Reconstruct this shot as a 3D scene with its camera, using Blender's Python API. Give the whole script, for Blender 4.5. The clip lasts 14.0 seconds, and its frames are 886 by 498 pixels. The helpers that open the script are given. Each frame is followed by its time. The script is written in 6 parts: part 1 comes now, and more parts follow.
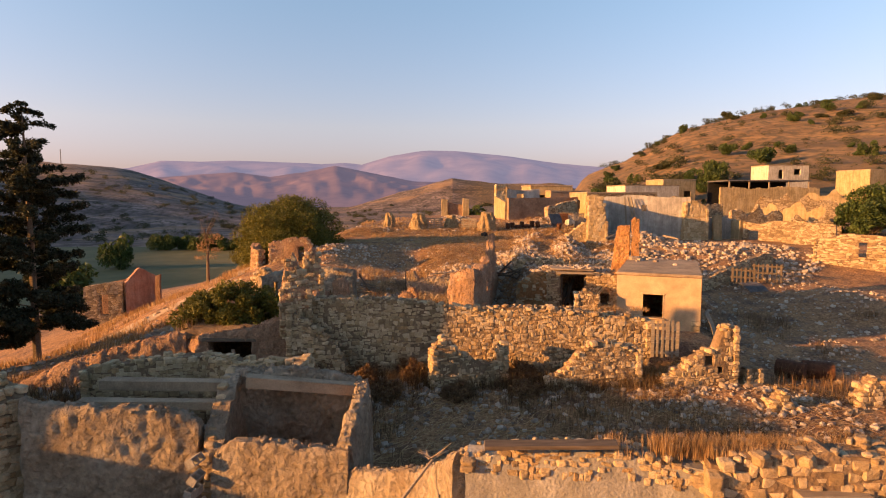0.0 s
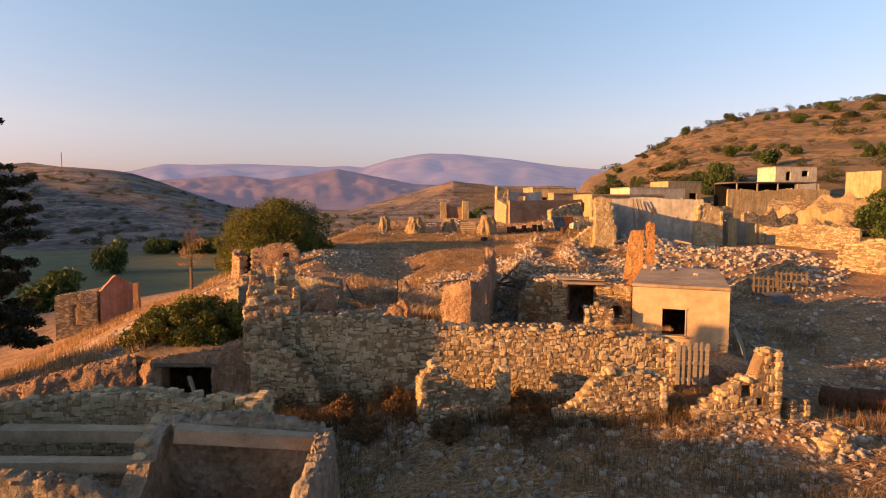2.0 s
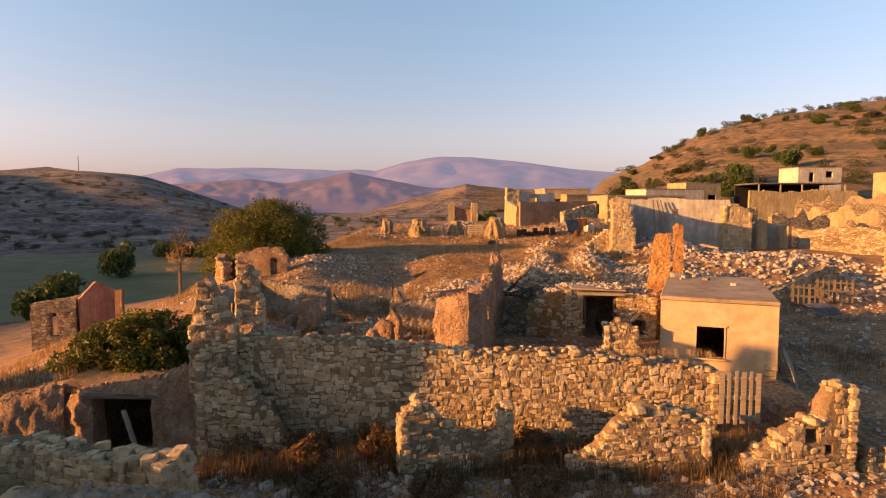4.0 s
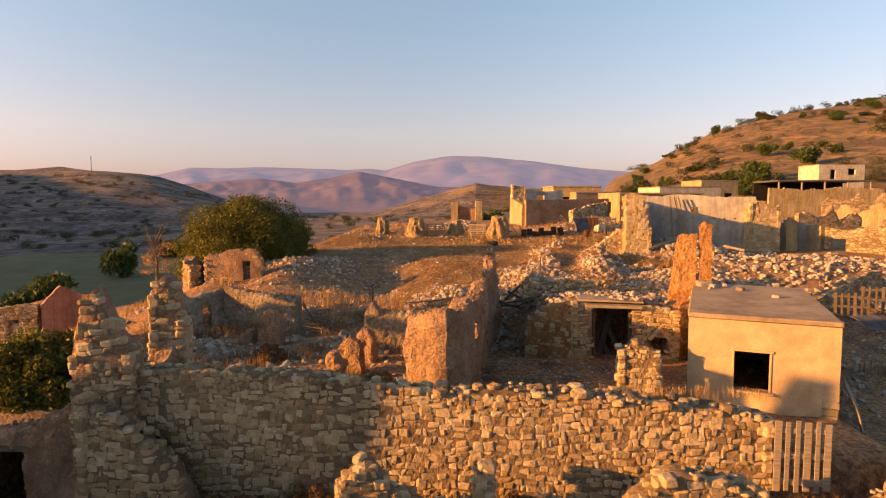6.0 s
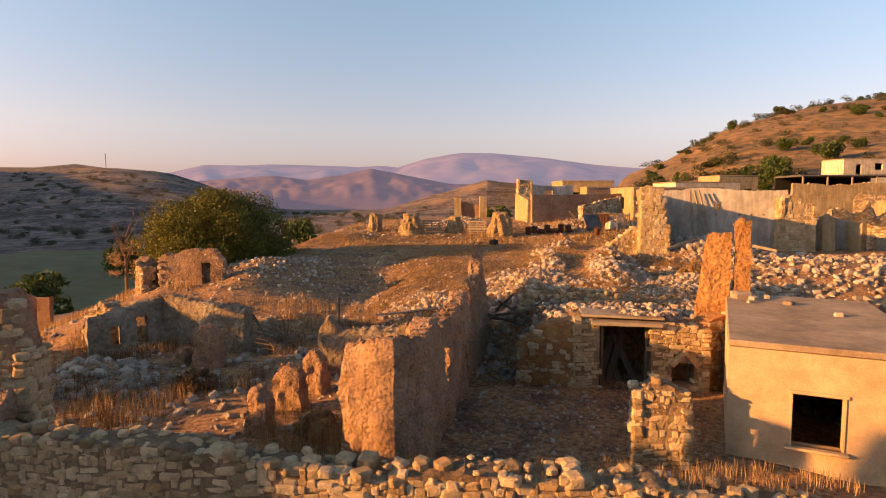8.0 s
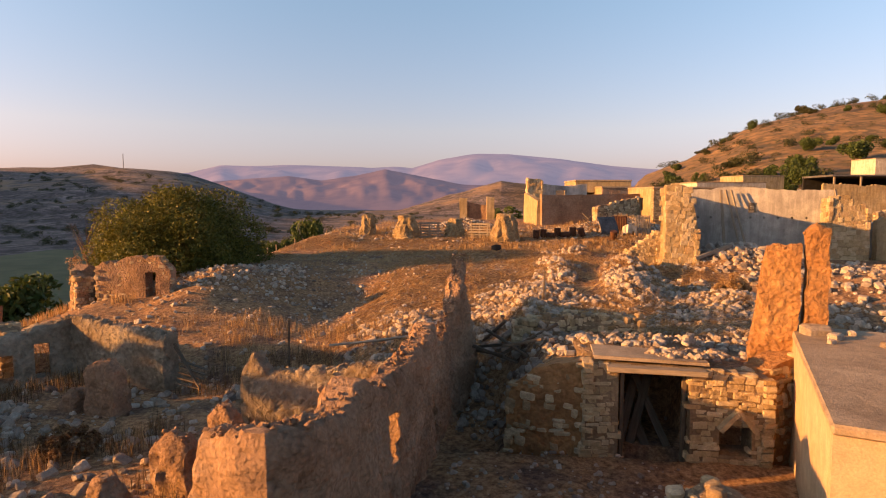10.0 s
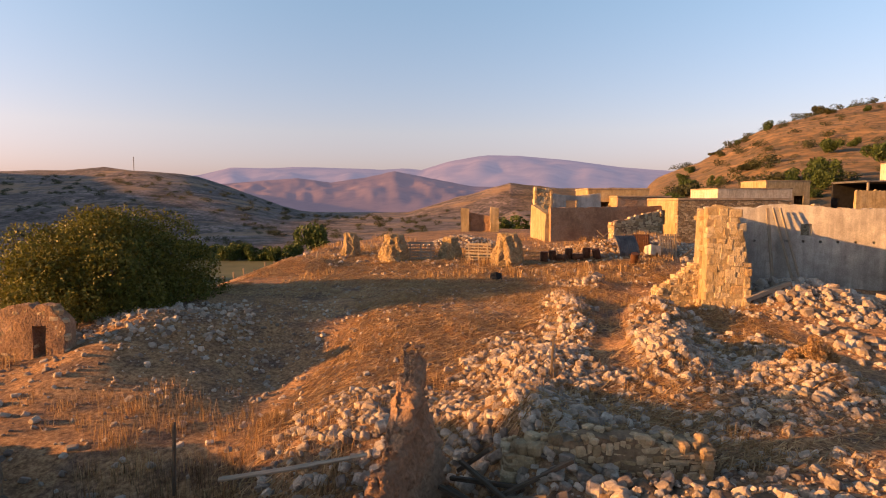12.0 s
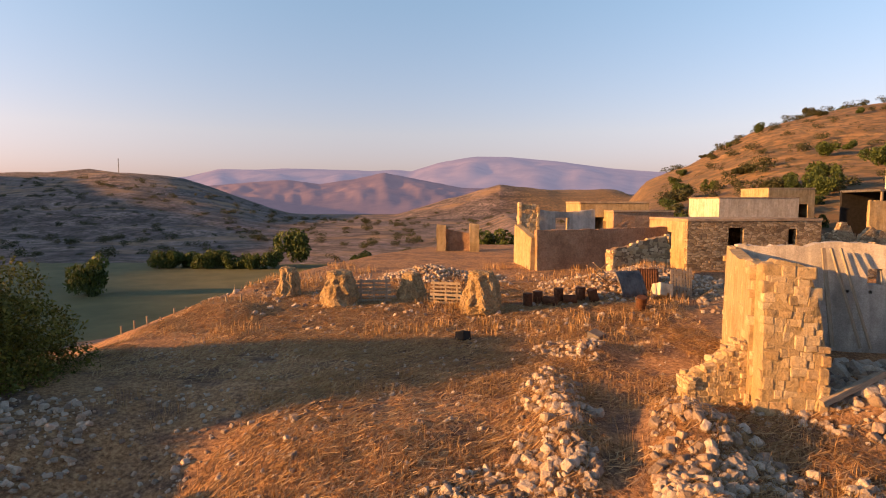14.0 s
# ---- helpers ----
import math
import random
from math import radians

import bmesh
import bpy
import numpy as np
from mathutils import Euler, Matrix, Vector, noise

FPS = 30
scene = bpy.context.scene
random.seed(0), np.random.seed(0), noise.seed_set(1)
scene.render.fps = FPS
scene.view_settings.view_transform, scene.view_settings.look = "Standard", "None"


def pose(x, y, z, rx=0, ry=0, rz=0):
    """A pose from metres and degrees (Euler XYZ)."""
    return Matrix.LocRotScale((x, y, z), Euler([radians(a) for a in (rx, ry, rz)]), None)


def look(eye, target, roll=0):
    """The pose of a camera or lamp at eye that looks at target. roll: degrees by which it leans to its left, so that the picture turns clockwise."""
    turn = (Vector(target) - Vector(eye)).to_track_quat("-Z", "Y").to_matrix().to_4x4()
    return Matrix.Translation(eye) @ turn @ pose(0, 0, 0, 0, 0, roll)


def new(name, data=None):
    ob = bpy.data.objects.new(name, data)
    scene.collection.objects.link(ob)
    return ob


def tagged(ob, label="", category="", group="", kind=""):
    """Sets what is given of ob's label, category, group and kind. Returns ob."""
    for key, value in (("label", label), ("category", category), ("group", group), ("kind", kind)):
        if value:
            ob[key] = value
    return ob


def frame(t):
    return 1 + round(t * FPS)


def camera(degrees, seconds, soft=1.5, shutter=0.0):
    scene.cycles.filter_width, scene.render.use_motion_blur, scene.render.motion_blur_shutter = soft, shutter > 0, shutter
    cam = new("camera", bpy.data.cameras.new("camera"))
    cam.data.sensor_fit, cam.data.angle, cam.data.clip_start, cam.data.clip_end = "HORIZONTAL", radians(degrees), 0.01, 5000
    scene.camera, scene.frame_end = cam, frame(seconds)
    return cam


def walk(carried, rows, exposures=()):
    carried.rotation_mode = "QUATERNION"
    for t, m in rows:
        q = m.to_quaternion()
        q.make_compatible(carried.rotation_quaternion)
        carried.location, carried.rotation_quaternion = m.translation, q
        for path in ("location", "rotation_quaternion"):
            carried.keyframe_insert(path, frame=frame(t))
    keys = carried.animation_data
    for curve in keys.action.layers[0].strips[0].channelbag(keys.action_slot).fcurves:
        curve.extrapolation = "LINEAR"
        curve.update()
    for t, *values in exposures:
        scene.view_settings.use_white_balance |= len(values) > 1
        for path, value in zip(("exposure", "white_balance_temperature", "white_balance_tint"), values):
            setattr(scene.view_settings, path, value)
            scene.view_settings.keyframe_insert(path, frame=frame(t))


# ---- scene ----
cam = camera(75.4, 14.0, 1.1)
METRES, EYE, TILT, LEAN, TURN = 28.0, 7.0, -5.0, 0.0, 0.0
ROWS = [
    (0.0, 0.0, 0.0, 0.0, -0.0, 0.0, -0.0),
    (0.5, 0.0022, 0.0223, 0.0026, -0.41, -0.01, 0.03),
    (1.0, 0.0042, 0.0448, 0.0048, -0.21, 0.1, 0.06),
    (1.5, 0.0069, 0.0679, 0.0062, 0.03, 0.26, 0.04),
    (2.0, 0.0102, 0.0921, 0.0073, 0.12, 0.28, 0.05),
    (2.5, 0.0137, 0.1166, 0.0081, 0.47, 0.38, 0.03),
    (3.0, 0.0187, 0.1423, 0.0088, 0.82, 0.52, 0.03),
    (5.5, 0.0489, 0.281, 0.0154, 2.12, 0.62, -0.04),
    (6.0, 0.0569, 0.3113, 0.0168, 2.4, 0.54, -0.05),
    (6.5, 0.0646, 0.3421, 0.0182, 2.65, 0.43, -0.06),
    (7.0, 0.0729, 0.3735, 0.0196, 2.91, 0.31, -0.07),
    (7.5, 0.0805, 0.4049, 0.0213, 3.16, 0.24, -0.13),
    (8.0, 0.0884, 0.4364, 0.0225, 3.6, 0.25, -0.16),
    (10.5, 0.1184, 0.612, 0.0364, 5.28, 0.36, -0.47),
    (11.0, 0.1221, 0.6533, 0.0492, 5.54, 0.41, -0.46),
    (11.5, 0.1254, 0.6973, 0.0631, 5.72, 0.47, -0.5),
    (12.0, 0.1299, 0.7448, 0.0772, 5.94, 0.48, -0.46),
    (12.5, 0.134, 0.7952, 0.091, 6.2, 0.52, -0.45),
    (13.0, 0.1388, 0.8499, 0.1051, 6.05, 0.53, -0.47),
    (13.5, 0.1472, 0.9089, 0.1205, 5.29, 0.59, -0.31),
    (14.0, 0.1554, 0.9701, 0.1389, 4.98, 0.6, -0.27),
]

walk(cam, [(t, pose(0, 0, EYE, TILT, LEAN, TURN) @ pose(METRES * x, METRES * y, METRES * z, 90 + pitch, roll, yaw)) for t, x, y, z, yaw, pitch, roll in ROWS],
     [(0.0, 0.98, 6500, 10), (3.0, 0.98, 6500, 10), (5.5, 1.0, 7150, 11), (7.0, 1.02, 7250, 11), (8.0, 1.0, 7000, 11), (10.5, 0.98, 6650, 10), (14.0, 1.0, 6600, 10)])

# ---- light ----
SUN_ELEV, SUN_FROM = 11.0, (-0.96, -0.28)      # low evening sun, behind and left of the flight
world = bpy.data.worlds.new("evening_sky")
scene.world = world
world.use_nodes = True
wn = world.node_tree.nodes
sky = wn.new("ShaderNodeTexSky")
sky.sky_type = "NISHITA"
sky.sun_disc = False
sky.sun_elevation = radians(SUN_ELEV)
sky.sun_rotation = math.atan2(SUN_FROM[0], SUN_FROM[1])
sky.altitude = 300
sky.air_density, sky.dust_density, sky.ozone_density = 1.0, 1.6, 2.0
wn["Background"].inputs["Strength"].default_value = 0.15
# evening haze: the sky pales to peach towards the horizon all round and deepens overhead
wl = world.node_tree.links
tc, sep, hz, mul = (wn.new(k) for k in ("ShaderNodeTexCoord", "ShaderNodeSeparateXYZ", "ShaderNodeValToRGB", "ShaderNodeVectorMath"))
wl.new(tc.outputs["Generated"], sep.inputs[0])
wl.new(sep.outputs["Z"], hz.inputs["Fac"])
for p, c in ((0.0, (0.46, 0.32, 0.49)), (0.12, (0.76, 0.53, 0.53)), (0.4, (0.80, 0.76, 0.71)), (1.0, (0.40, 0.41, 0.44))):
    e = hz.color_ramp.elements[0 if p == 0.0 else -1] if p in (0.0, 1.0) else hz.color_ramp.elements.new(p)
    e.position, e.color = p, (*c, 1)
mul.operation = "MULTIPLY"
wl.new(sky.outputs[0], mul.inputs[0])
wl.new(hz.outputs["Color"], mul.inputs[1])
gain = wn.new("ShaderNodeVectorMath")
gain.operation = "SCALE"
gain.inputs["Scale"].default_value = 1.38
wl.new(mul.outputs[0], gain.inputs[0])
wl.new(gain.outputs[0], wn["Background"].inputs["Color"])
sun = new("sun", bpy.data.lights.new("sun", "SUN"))
sun.data.energy, sun.data.angle, sun.data.color = 7.1, radians(0.6), (1.0, 0.455, 0.13)
ce = math.cos(radians(SUN_ELEV))
sun.matrix_world = look((SUN_FROM[0] * ce * 50, SUN_FROM[1] * ce * 50, 50 * math.sin(radians(SUN_ELEV))), (0, 0, 0))


# ---- small tools ----
def hash2(ix, iy, seed):
    v = np.sin(ix * 127.1 + iy * 311.7 + seed * 74.7) * 43758.5453
    return v - np.floor(v)


def vnoise(x, y, seed=0):
    """Smooth value noise, 0 to 1."""
    x, y = np.asarray(x, float), np.asarray(y, float)
    ix, iy = np.floor(x), np.floor(y)
    fx, fy = x - ix, y - iy
    fx, fy = fx * fx * (3 - 2 * fx), fy * fy * (3 - 2 * fy)
    a, b = hash2(ix, iy, seed), hash2(ix + 1, iy, seed)
    c, d = hash2(ix, iy + 1, seed), hash2(ix + 1, iy + 1, seed)
    return (a * (1 - fx) + b * fx) * (1 - fy) + (c * (1 - fx) + d * fx) * fy


def fbm(x, y, seed=0, octaves=4):
    total, amp = 0.0, 0.5
    for k in range(octaves):
        total = total + amp * (vnoise(x, y, seed + k * 3) - 0.5) * 2
        x, y, amp = np.asarray(x) * 2.03 + 5.3, np.asarray(y) * 2.03 + 1.7, amp * 0.5
    return total


def step01(a, b, v):
    t = np.clip((np.asarray(v, float) - a) / (b - a), 0, 1)
    return t * t * (3 - 2 * t)


def mesh_from(name, verts, faces, mat, smooth=False):
    me = bpy.data.meshes.new(name)
    me.from_pydata([tuple(v) for v in verts], [], faces)
    me.materials.append(mat)
    if smooth:
        me.polygons.foreach_set("use_smooth", [True] * len(me.polygons))
    me.update()
    return me


def mesh_arrays(name, verts, faces, mat, smooth=False):
    """A mesh from arrays: verts n x 3, faces m x k of one size k."""
    me = bpy.data.meshes.new(name)
    n, (m, k) = len(verts), faces.shape
    me.vertices.add(n)
    me.vertices.foreach_set("co", np.ascontiguousarray(verts, dtype=np.float32).ravel())
    me.loops.add(m * k)
    me.loops.foreach_set("vertex_index", np.ascontiguousarray(faces, dtype=np.int32).ravel())
    me.polygons.add(m)
    me.polygons.foreach_set("loop_start", np.arange(0, m * k, k, dtype=np.int32))
    me.polygons.foreach_set("use_smooth", np.full(m, smooth, dtype=bool))
    me.materials.append(mat)
    me.update(calc_edges=True)
    me.validate()
    return me


def put(name, me, parent=None, label="", m=None):
    ob = new(name, me)
    if parent is not None:
        ob.parent = parent
    if m is not None:
        ob.matrix_basis = m
    if label:
        tagged(ob, label)
    return ob


def part(name, bm, material, parent, label="", smooth=False):
    me = bpy.data.meshes.new(name)
    bm.to_mesh(me)
    bm.free()
    me.materials.append(material)
    if smooth:
        me.polygons.foreach_set("use_smooth", [True] * len(me.polygons))
    return put(name, me, parent, label)


def empty(name, label, category, m=None, group="", kind=""):
    ob = new(name)
    ob.empty_display_size = 0.2
    if m is not None:
        ob.matrix_basis = m
    return tagged(ob, label, category, group, kind)


def box_bm(sx, sy, sz, at=(0, 0, 0), bevel=0.015, rot=None, wobble=0.0, seed=0):
    """A bevelled box, centred at at."""
    bm = bmesh.new()
    bmesh.ops.create_cube(bm, size=1)
    bmesh.ops.scale(bm, vec=(sx, sy, sz), verts=bm.verts)
    if bevel:
        bmesh.ops.bevel(bm, geom=bm.edges[:], offset=min(bevel, 0.3 * min(sx, sy, sz)), segments=1, affect="EDGES")
    if wobble:
        rng = random.Random(seed)
        for v in bm.verts:
            v.co += Vector([rng.uniform(-wobble, wobble) for _ in range(3)])
    if rot is not None:
        bmesh.ops.rotate(bm, matrix=Euler([radians(a) for a in rot]).to_matrix(), verts=bm.verts)
    bmesh.ops.translate(bm, vec=at, verts=bm.verts)
    return bm


def join_bm(*bms):
    out = bmesh.new()
    for b in bms:
        me = bpy.data.meshes.new("tmp")
        b.to_mesh(me)
        b.free()
        out.from_mesh(me)
        bpy.data.meshes.remove(me)
    return out


# ---- materials ----
def material(name, rough=0.9):
    mat = bpy.data.materials.new(name)
    mat.use_nodes = True
    nt = mat.node_tree
    b = nt.nodes["Principled BSDF"]
    b.inputs["Roughness"].default_value = rough
    b.inputs["Specular IOR Level"].default_value = 0.25
    return mat, nt, b


def coords(nt, scale=1.0, kind="Object"):
    if kind == "Position":
        src = nt.nodes.new("ShaderNodeNewGeometry").outputs["Position"]
    else:
        src = nt.nodes.new("ShaderNodeTexCoord").outputs["Object"]
    mp = nt.nodes.new("ShaderNodeMapping")
    mp.inputs["Scale"].default_value = (scale, scale, scale) if not isinstance(scale, tuple) else scale
    nt.links.new(src, mp.inputs["Vector"])
    return mp.outputs[0]


def noise_tex(nt, vec, scale, detail=5, rough=0.6):
    n = nt.nodes.new("ShaderNodeTexNoise")
    n.inputs["Scale"].default_value, n.inputs["Detail"].default_value, n.inputs["Roughness"].default_value = scale, detail, rough
    nt.links.new(vec, n.inputs["Vector"])
    return n.outputs["Fac"]


def ramp(nt, fac, stops):
    r = nt.nodes.new("ShaderNodeValToRGB")
    el = r.color_ramp.elements
    while len(el) < len(stops):
        el.new(0.5)
    for e, (p, c) in zip(el, stops):
        e.position, e.color = p, (*c, 1) if len(c) == 3 else c
    nt.links.new(fac, r.inputs["Fac"])
    return r.outputs["Color"]


def grey(v):
    return (v, v, v)


def mix(nt, fac, a, b, blend="MIX"):
    m = nt.nodes.new("ShaderNodeMix")
    m.data_type, m.blend_type = "RGBA", blend
    for sock, val in ((m.inputs["Factor"], fac), (m.inputs[6], a), (m.inputs[7], b)):
        if isinstance(val, (int, float)):
            sock.default_value = val
        elif isinstance(val, tuple):
            sock.default_value = (*val, 1)
        else:
            nt.links.new(val, sock)
    return m.outputs[2]


def bump(nt, bsdf, height, strength=0.5, dist=0.03, after=None):
    b = nt.nodes.new("ShaderNodeBump")
    b.inputs["Strength"].default_value, b.inputs["Distance"].default_value = strength, dist
    nt.links.new(height, b.inputs["Height"])
    if after is not None:
        nt.links.new(after, b.inputs["Normal"])
    nt.links.new(b.outputs[0], bsdf.inputs["Normal"])
    return b.outputs[0]


def piece_random(nt):
    """A number for each piece, whether it is an object of its own or an island of a joined mesh."""
    o, g, a, f = (nt.nodes.new(k) for k in ("ShaderNodeObjectInfo", "ShaderNodeNewGeometry", "ShaderNodeMath", "ShaderNodeMath"))
    nt.links.new(o.outputs["Random"], a.inputs[0])
    nt.links.new(g.outputs["Random Per Island"], a.inputs[1])
    f.operation = "FRACT"
    nt.links.new(a.outputs[0], f.inputs[0])
    return f.outputs[0]


def stone_material(name, dark, mid, light, tint):
    mat, nt, b = material(name, 0.92)
    r = piece_random(nt)
    col = ramp(nt, r, [(0.0, dark), (0.35, mid), (0.7, light), (1.0, tint)])
    v = coords(nt, 1.0, "Position")
    n1, n2 = noise_tex(nt, v, 7.0, 6), noise_tex(nt, v, 26.0, 6, 0.75)
    col = mix(nt, 0.75, col, ramp(nt, n1, [(0.3, grey(0.62)), (0.7, grey(1.12))]), "MULTIPLY")
    col = mix(nt, 0.6, col, ramp(nt, n2, [(0.35, grey(0.6)), (0.65, grey(1.1))]), "MULTIPLY")
    nt.links.new(col, b.inputs["Base Color"])
    bump(nt, b, n2, 0.8, 0.035, bump(nt, b, n1, 0.8, 0.07))
    return mat


def masonry_material(name, dark, mid, light, joint, across=4.0, up=7.0):
    """Rough coursed stone for walls far off: a tone for each stone, sunken joints."""
    mat, nt, b = material(name, 0.93)
    v = coords(nt, (across, across, up), "Position")
    cell, edge = nt.nodes.new("ShaderNodeTexVoronoi"), nt.nodes.new("ShaderNodeTexVoronoi")
    edge.feature = "DISTANCE_TO_EDGE"
    for k in (cell, edge):
        k.inputs["Scale"].default_value = 1.0
        nt.links.new(v, k.inputs["Vector"])
    sp = nt.nodes.new("ShaderNodeSeparateColor")
    nt.links.new(cell.outputs["Color"], sp.inputs[0])
    p = coords(nt, 1.0, "Position")
    n1, n2 = noise_tex(nt, p, 0.8, 5), noise_tex(nt, p, 14.0, 6, 0.7)
    col = ramp(nt, sp.outputs[0], [(0.1, dark), (0.5, mid), (0.9, light)])
    gap = ramp(nt, edge.outputs["Distance"], [(0.015, grey(0.9)), (0.06, grey(0))])
    col = mix(nt, gap, col, joint)
    col = mix(nt, 0.6, col, ramp(nt, n1, [(0.35, grey(0.6)), (0.65, grey(1.12))]), "MULTIPLY")
    col = mix(nt, 0.5, col, ramp(nt, n2, [(0.35, grey(0.6)), (0.65, grey(1.1))]), "MULTIPLY")
    nt.links.new(col, b.inputs["Base Color"])
    face = ramp(nt, edge.outputs["Distance"], [(0.0, grey(0)), (0.14, grey(1))])
    bump(nt, b, n2, 0.6, 0.03, bump(nt, b, face, 0.8, 0.06))
    return mat


def earth_material(name, a, c, d, grain=26.0, big=1.1, depth=0.04, streak=False):
    """Mud, plaster and render: blotches at two sizes, grain and pits."""
    mat, nt, b = material(name, 0.95)
    v = coords(nt, 1.0, "Position")
    n1, n2, n3 = noise_tex(nt, v, big, 6, 0.62), noise_tex(nt, v, grain, 6, 0.7), noise_tex(nt, v, big * 5, 5, 0.6)
    col = ramp(nt, n1, [(0.32, a), (0.5, c), (0.68, d)])
    col = mix(nt, 0.5, col, ramp(nt, n3, [(0.35, grey(0.66)), (0.65, grey(1.1))]), "MULTIPLY")
    col = mix(nt, 0.5, col, ramp(nt, n2, [(0.35, grey(0.62)), (0.6, grey(1.08))]), "MULTIPLY")
    if streak:
        vs = coords(nt, (3.0, 3.0, 0.35), "Position")
        col = mix(nt, 0.6, col, ramp(nt, noise_tex(nt, vs, 1.4, 5), [(0.42, grey(0.6)), (0.6, grey(1.0))]), "MULTIPLY")
    pit = nt.nodes.new("ShaderNodeTexVoronoi")
    pit.inputs["Scale"].default_value = grain * 0.9
    nt.links.new(v, pit.inputs["Vector"])
    # cavity shade put into the colour: low parts of the pit pattern are darker
    col = mix(nt, 0.4 if depth > 0.03 else 0.1, col, ramp(nt, pit.outputs["Distance"], [(0.1, grey(1.12)), (0.75, grey(0.55))]), "MULTIPLY")
    nt.links.new(col, b.inputs["Base Color"])
    nrm = bump(nt, b, n3, 0.6, depth * 1.5)
    inv = nt.nodes.new("ShaderNodeMath")
    inv.operation, inv.inputs[0].default_value = "SUBTRACT", 1.0
    nt.links.new(pit.outputs["Distance"], inv.inputs[1])
    nrm = bump(nt, b, inv.outputs[0], 0.7, depth * 0.6, nrm)
    bump(nt, b, n2, 0.8, depth, nrm)
    return mat


def wood_material(name, dark, light):
    mat, nt, b = material(name, 0.85)
    v = coords(nt, (1.5, 14.0, 14.0))
    n = noise_tex(nt, v, 2.0, 6, 0.6)
    col = ramp(nt, n, [(0.3, dark), (0.7, light)])
    col = mix(nt, 0.4, col, ramp(nt, piece_random(nt), [(0, grey(0.7)), (1, grey(1.15))]), "MULTIPLY")
    nt.links.new(col, b.inputs["Base Color"])
    bump(nt, b, n, 0.4, 0.01)
    return mat


def leaf_material(name, a, c, d):
    mat, nt, b = material(name, 0.6)
    r = nt.nodes.new("ShaderNodeNewGeometry").outputs["Random Per Island"]
    col = ramp(nt, r, [(0, a), (0.5, c), (1, d)])
    v = coords(nt, 1.0, "Position")
    col = mix(nt, 0.6, col, ramp(nt, noise_tex(nt, v, 1.3, 3), [(0.35, grey(0.6)), (0.65, grey(1.15))]), "MULTIPLY")
    nt.links.new(col, b.inputs["Base Color"])
    t = nt.nodes.new("ShaderNodeBsdfTranslucent")
    nt.links.new(col, t.inputs["Color"])
    s = nt.nodes.new("ShaderNodeMixShader")
    s.inputs[0].default_value = 0.25
    nt.links.new(b.outputs[0], s.inputs[1])
    nt.links.new(t.outputs[0], s.inputs[2])
    nt.links.new(s.outputs[0], nt.nodes["Material Output"].inputs["Surface"])
    return mat


def plain_material(name, a, c, rough=0.7, metal=0.0, scale=4.0):
    mat, nt, b = material(name, rough)
    b.inputs["Metallic"].default_value = metal
    v = coords(nt, 1.0, "Position")
    n = noise_tex(nt, v, scale, 6, 0.65)
    nt.links.new(ramp(nt, n, [(0.35, a), (0.65, c)]), b.inputs["Base Color"])
    bump(nt, b, n, 0.25, 0.01)
    return mat


STONE = stone_material("limestone", (0.27, 0.185, 0.10), (0.49, 0.36, 0.20), (0.62, 0.48, 0.30), (0.40, 0.26, 0.125))
STONE_ASHLAR = stone_material("dressed_limestone", (0.36, 0.26, 0.14), (0.48, 0.36, 0.20), (0.58, 0.46, 0.29), (0.42, 0.28, 0.14))
RUBBLE = stone_material("rubble_stone", (0.21, 0.16, 0.125), (0.39, 0.315, 0.24), (0.58, 0.49, 0.385), (0.36, 0.25, 0.165))
MASONRY = masonry_material("far_masonry", (0.24, 0.17, 0.10), (0.42, 0.31, 0.18), (0.52, 0.41, 0.26), (0.21, 0.15, 0.09))
MORTAR = earth_material("earth_mortar", (0.16, 0.105, 0.06), (0.25, 0.17, 0.10), (0.33, 0.235, 0.14), 20)
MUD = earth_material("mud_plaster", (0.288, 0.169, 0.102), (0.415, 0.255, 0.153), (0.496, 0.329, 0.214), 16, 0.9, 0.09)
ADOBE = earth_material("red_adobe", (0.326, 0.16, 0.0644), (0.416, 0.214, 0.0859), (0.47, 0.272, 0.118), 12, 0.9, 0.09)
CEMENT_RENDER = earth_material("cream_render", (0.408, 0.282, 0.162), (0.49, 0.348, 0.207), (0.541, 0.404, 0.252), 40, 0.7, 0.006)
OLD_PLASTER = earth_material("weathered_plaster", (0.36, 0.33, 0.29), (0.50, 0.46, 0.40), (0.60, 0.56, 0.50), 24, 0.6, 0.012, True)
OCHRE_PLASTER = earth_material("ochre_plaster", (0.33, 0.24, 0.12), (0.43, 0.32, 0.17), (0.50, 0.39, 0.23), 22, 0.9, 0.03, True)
GREY_PLASTER = earth_material("grey_plaster", (0.26, 0.24, 0.20), (0.34, 0.31, 0.26), (0.42, 0.39, 0.33), 26, 0.9, 0.015, True)
PINK_PLASTER = earth_material("pink_plaster", (0.36, 0.17, 0.11), (0.45, 0.24, 0.16), (0.50, 0.33, 0.25), 20, 0.8, 0.03, True)
CONCRETE = earth_material("roof_concrete", (0.22, 0.16, 0.105), (0.34, 0.255, 0.165), (0.43, 0.33, 0.22), 30, 0.9, 0.01)
WHITE_PAINT = earth_material("white_limewash", (0.48, 0.42, 0.32), (0.58, 0.51, 0.40), (0.66, 0.60, 0.49), 24, 0.8, 0.008, True)
WOOD = wood_material("grey_weathered_wood", (0.20, 0.16, 0.11), (0.36, 0.29, 0.21))
WOOD_DARK = wood_material("dark_old_timber", (0.06, 0.045, 0.03), (0.15, 0.11, 0.075))
BARK = wood_material("bark", (0.09, 0.06, 0.04), (0.20, 0.15, 0.10))
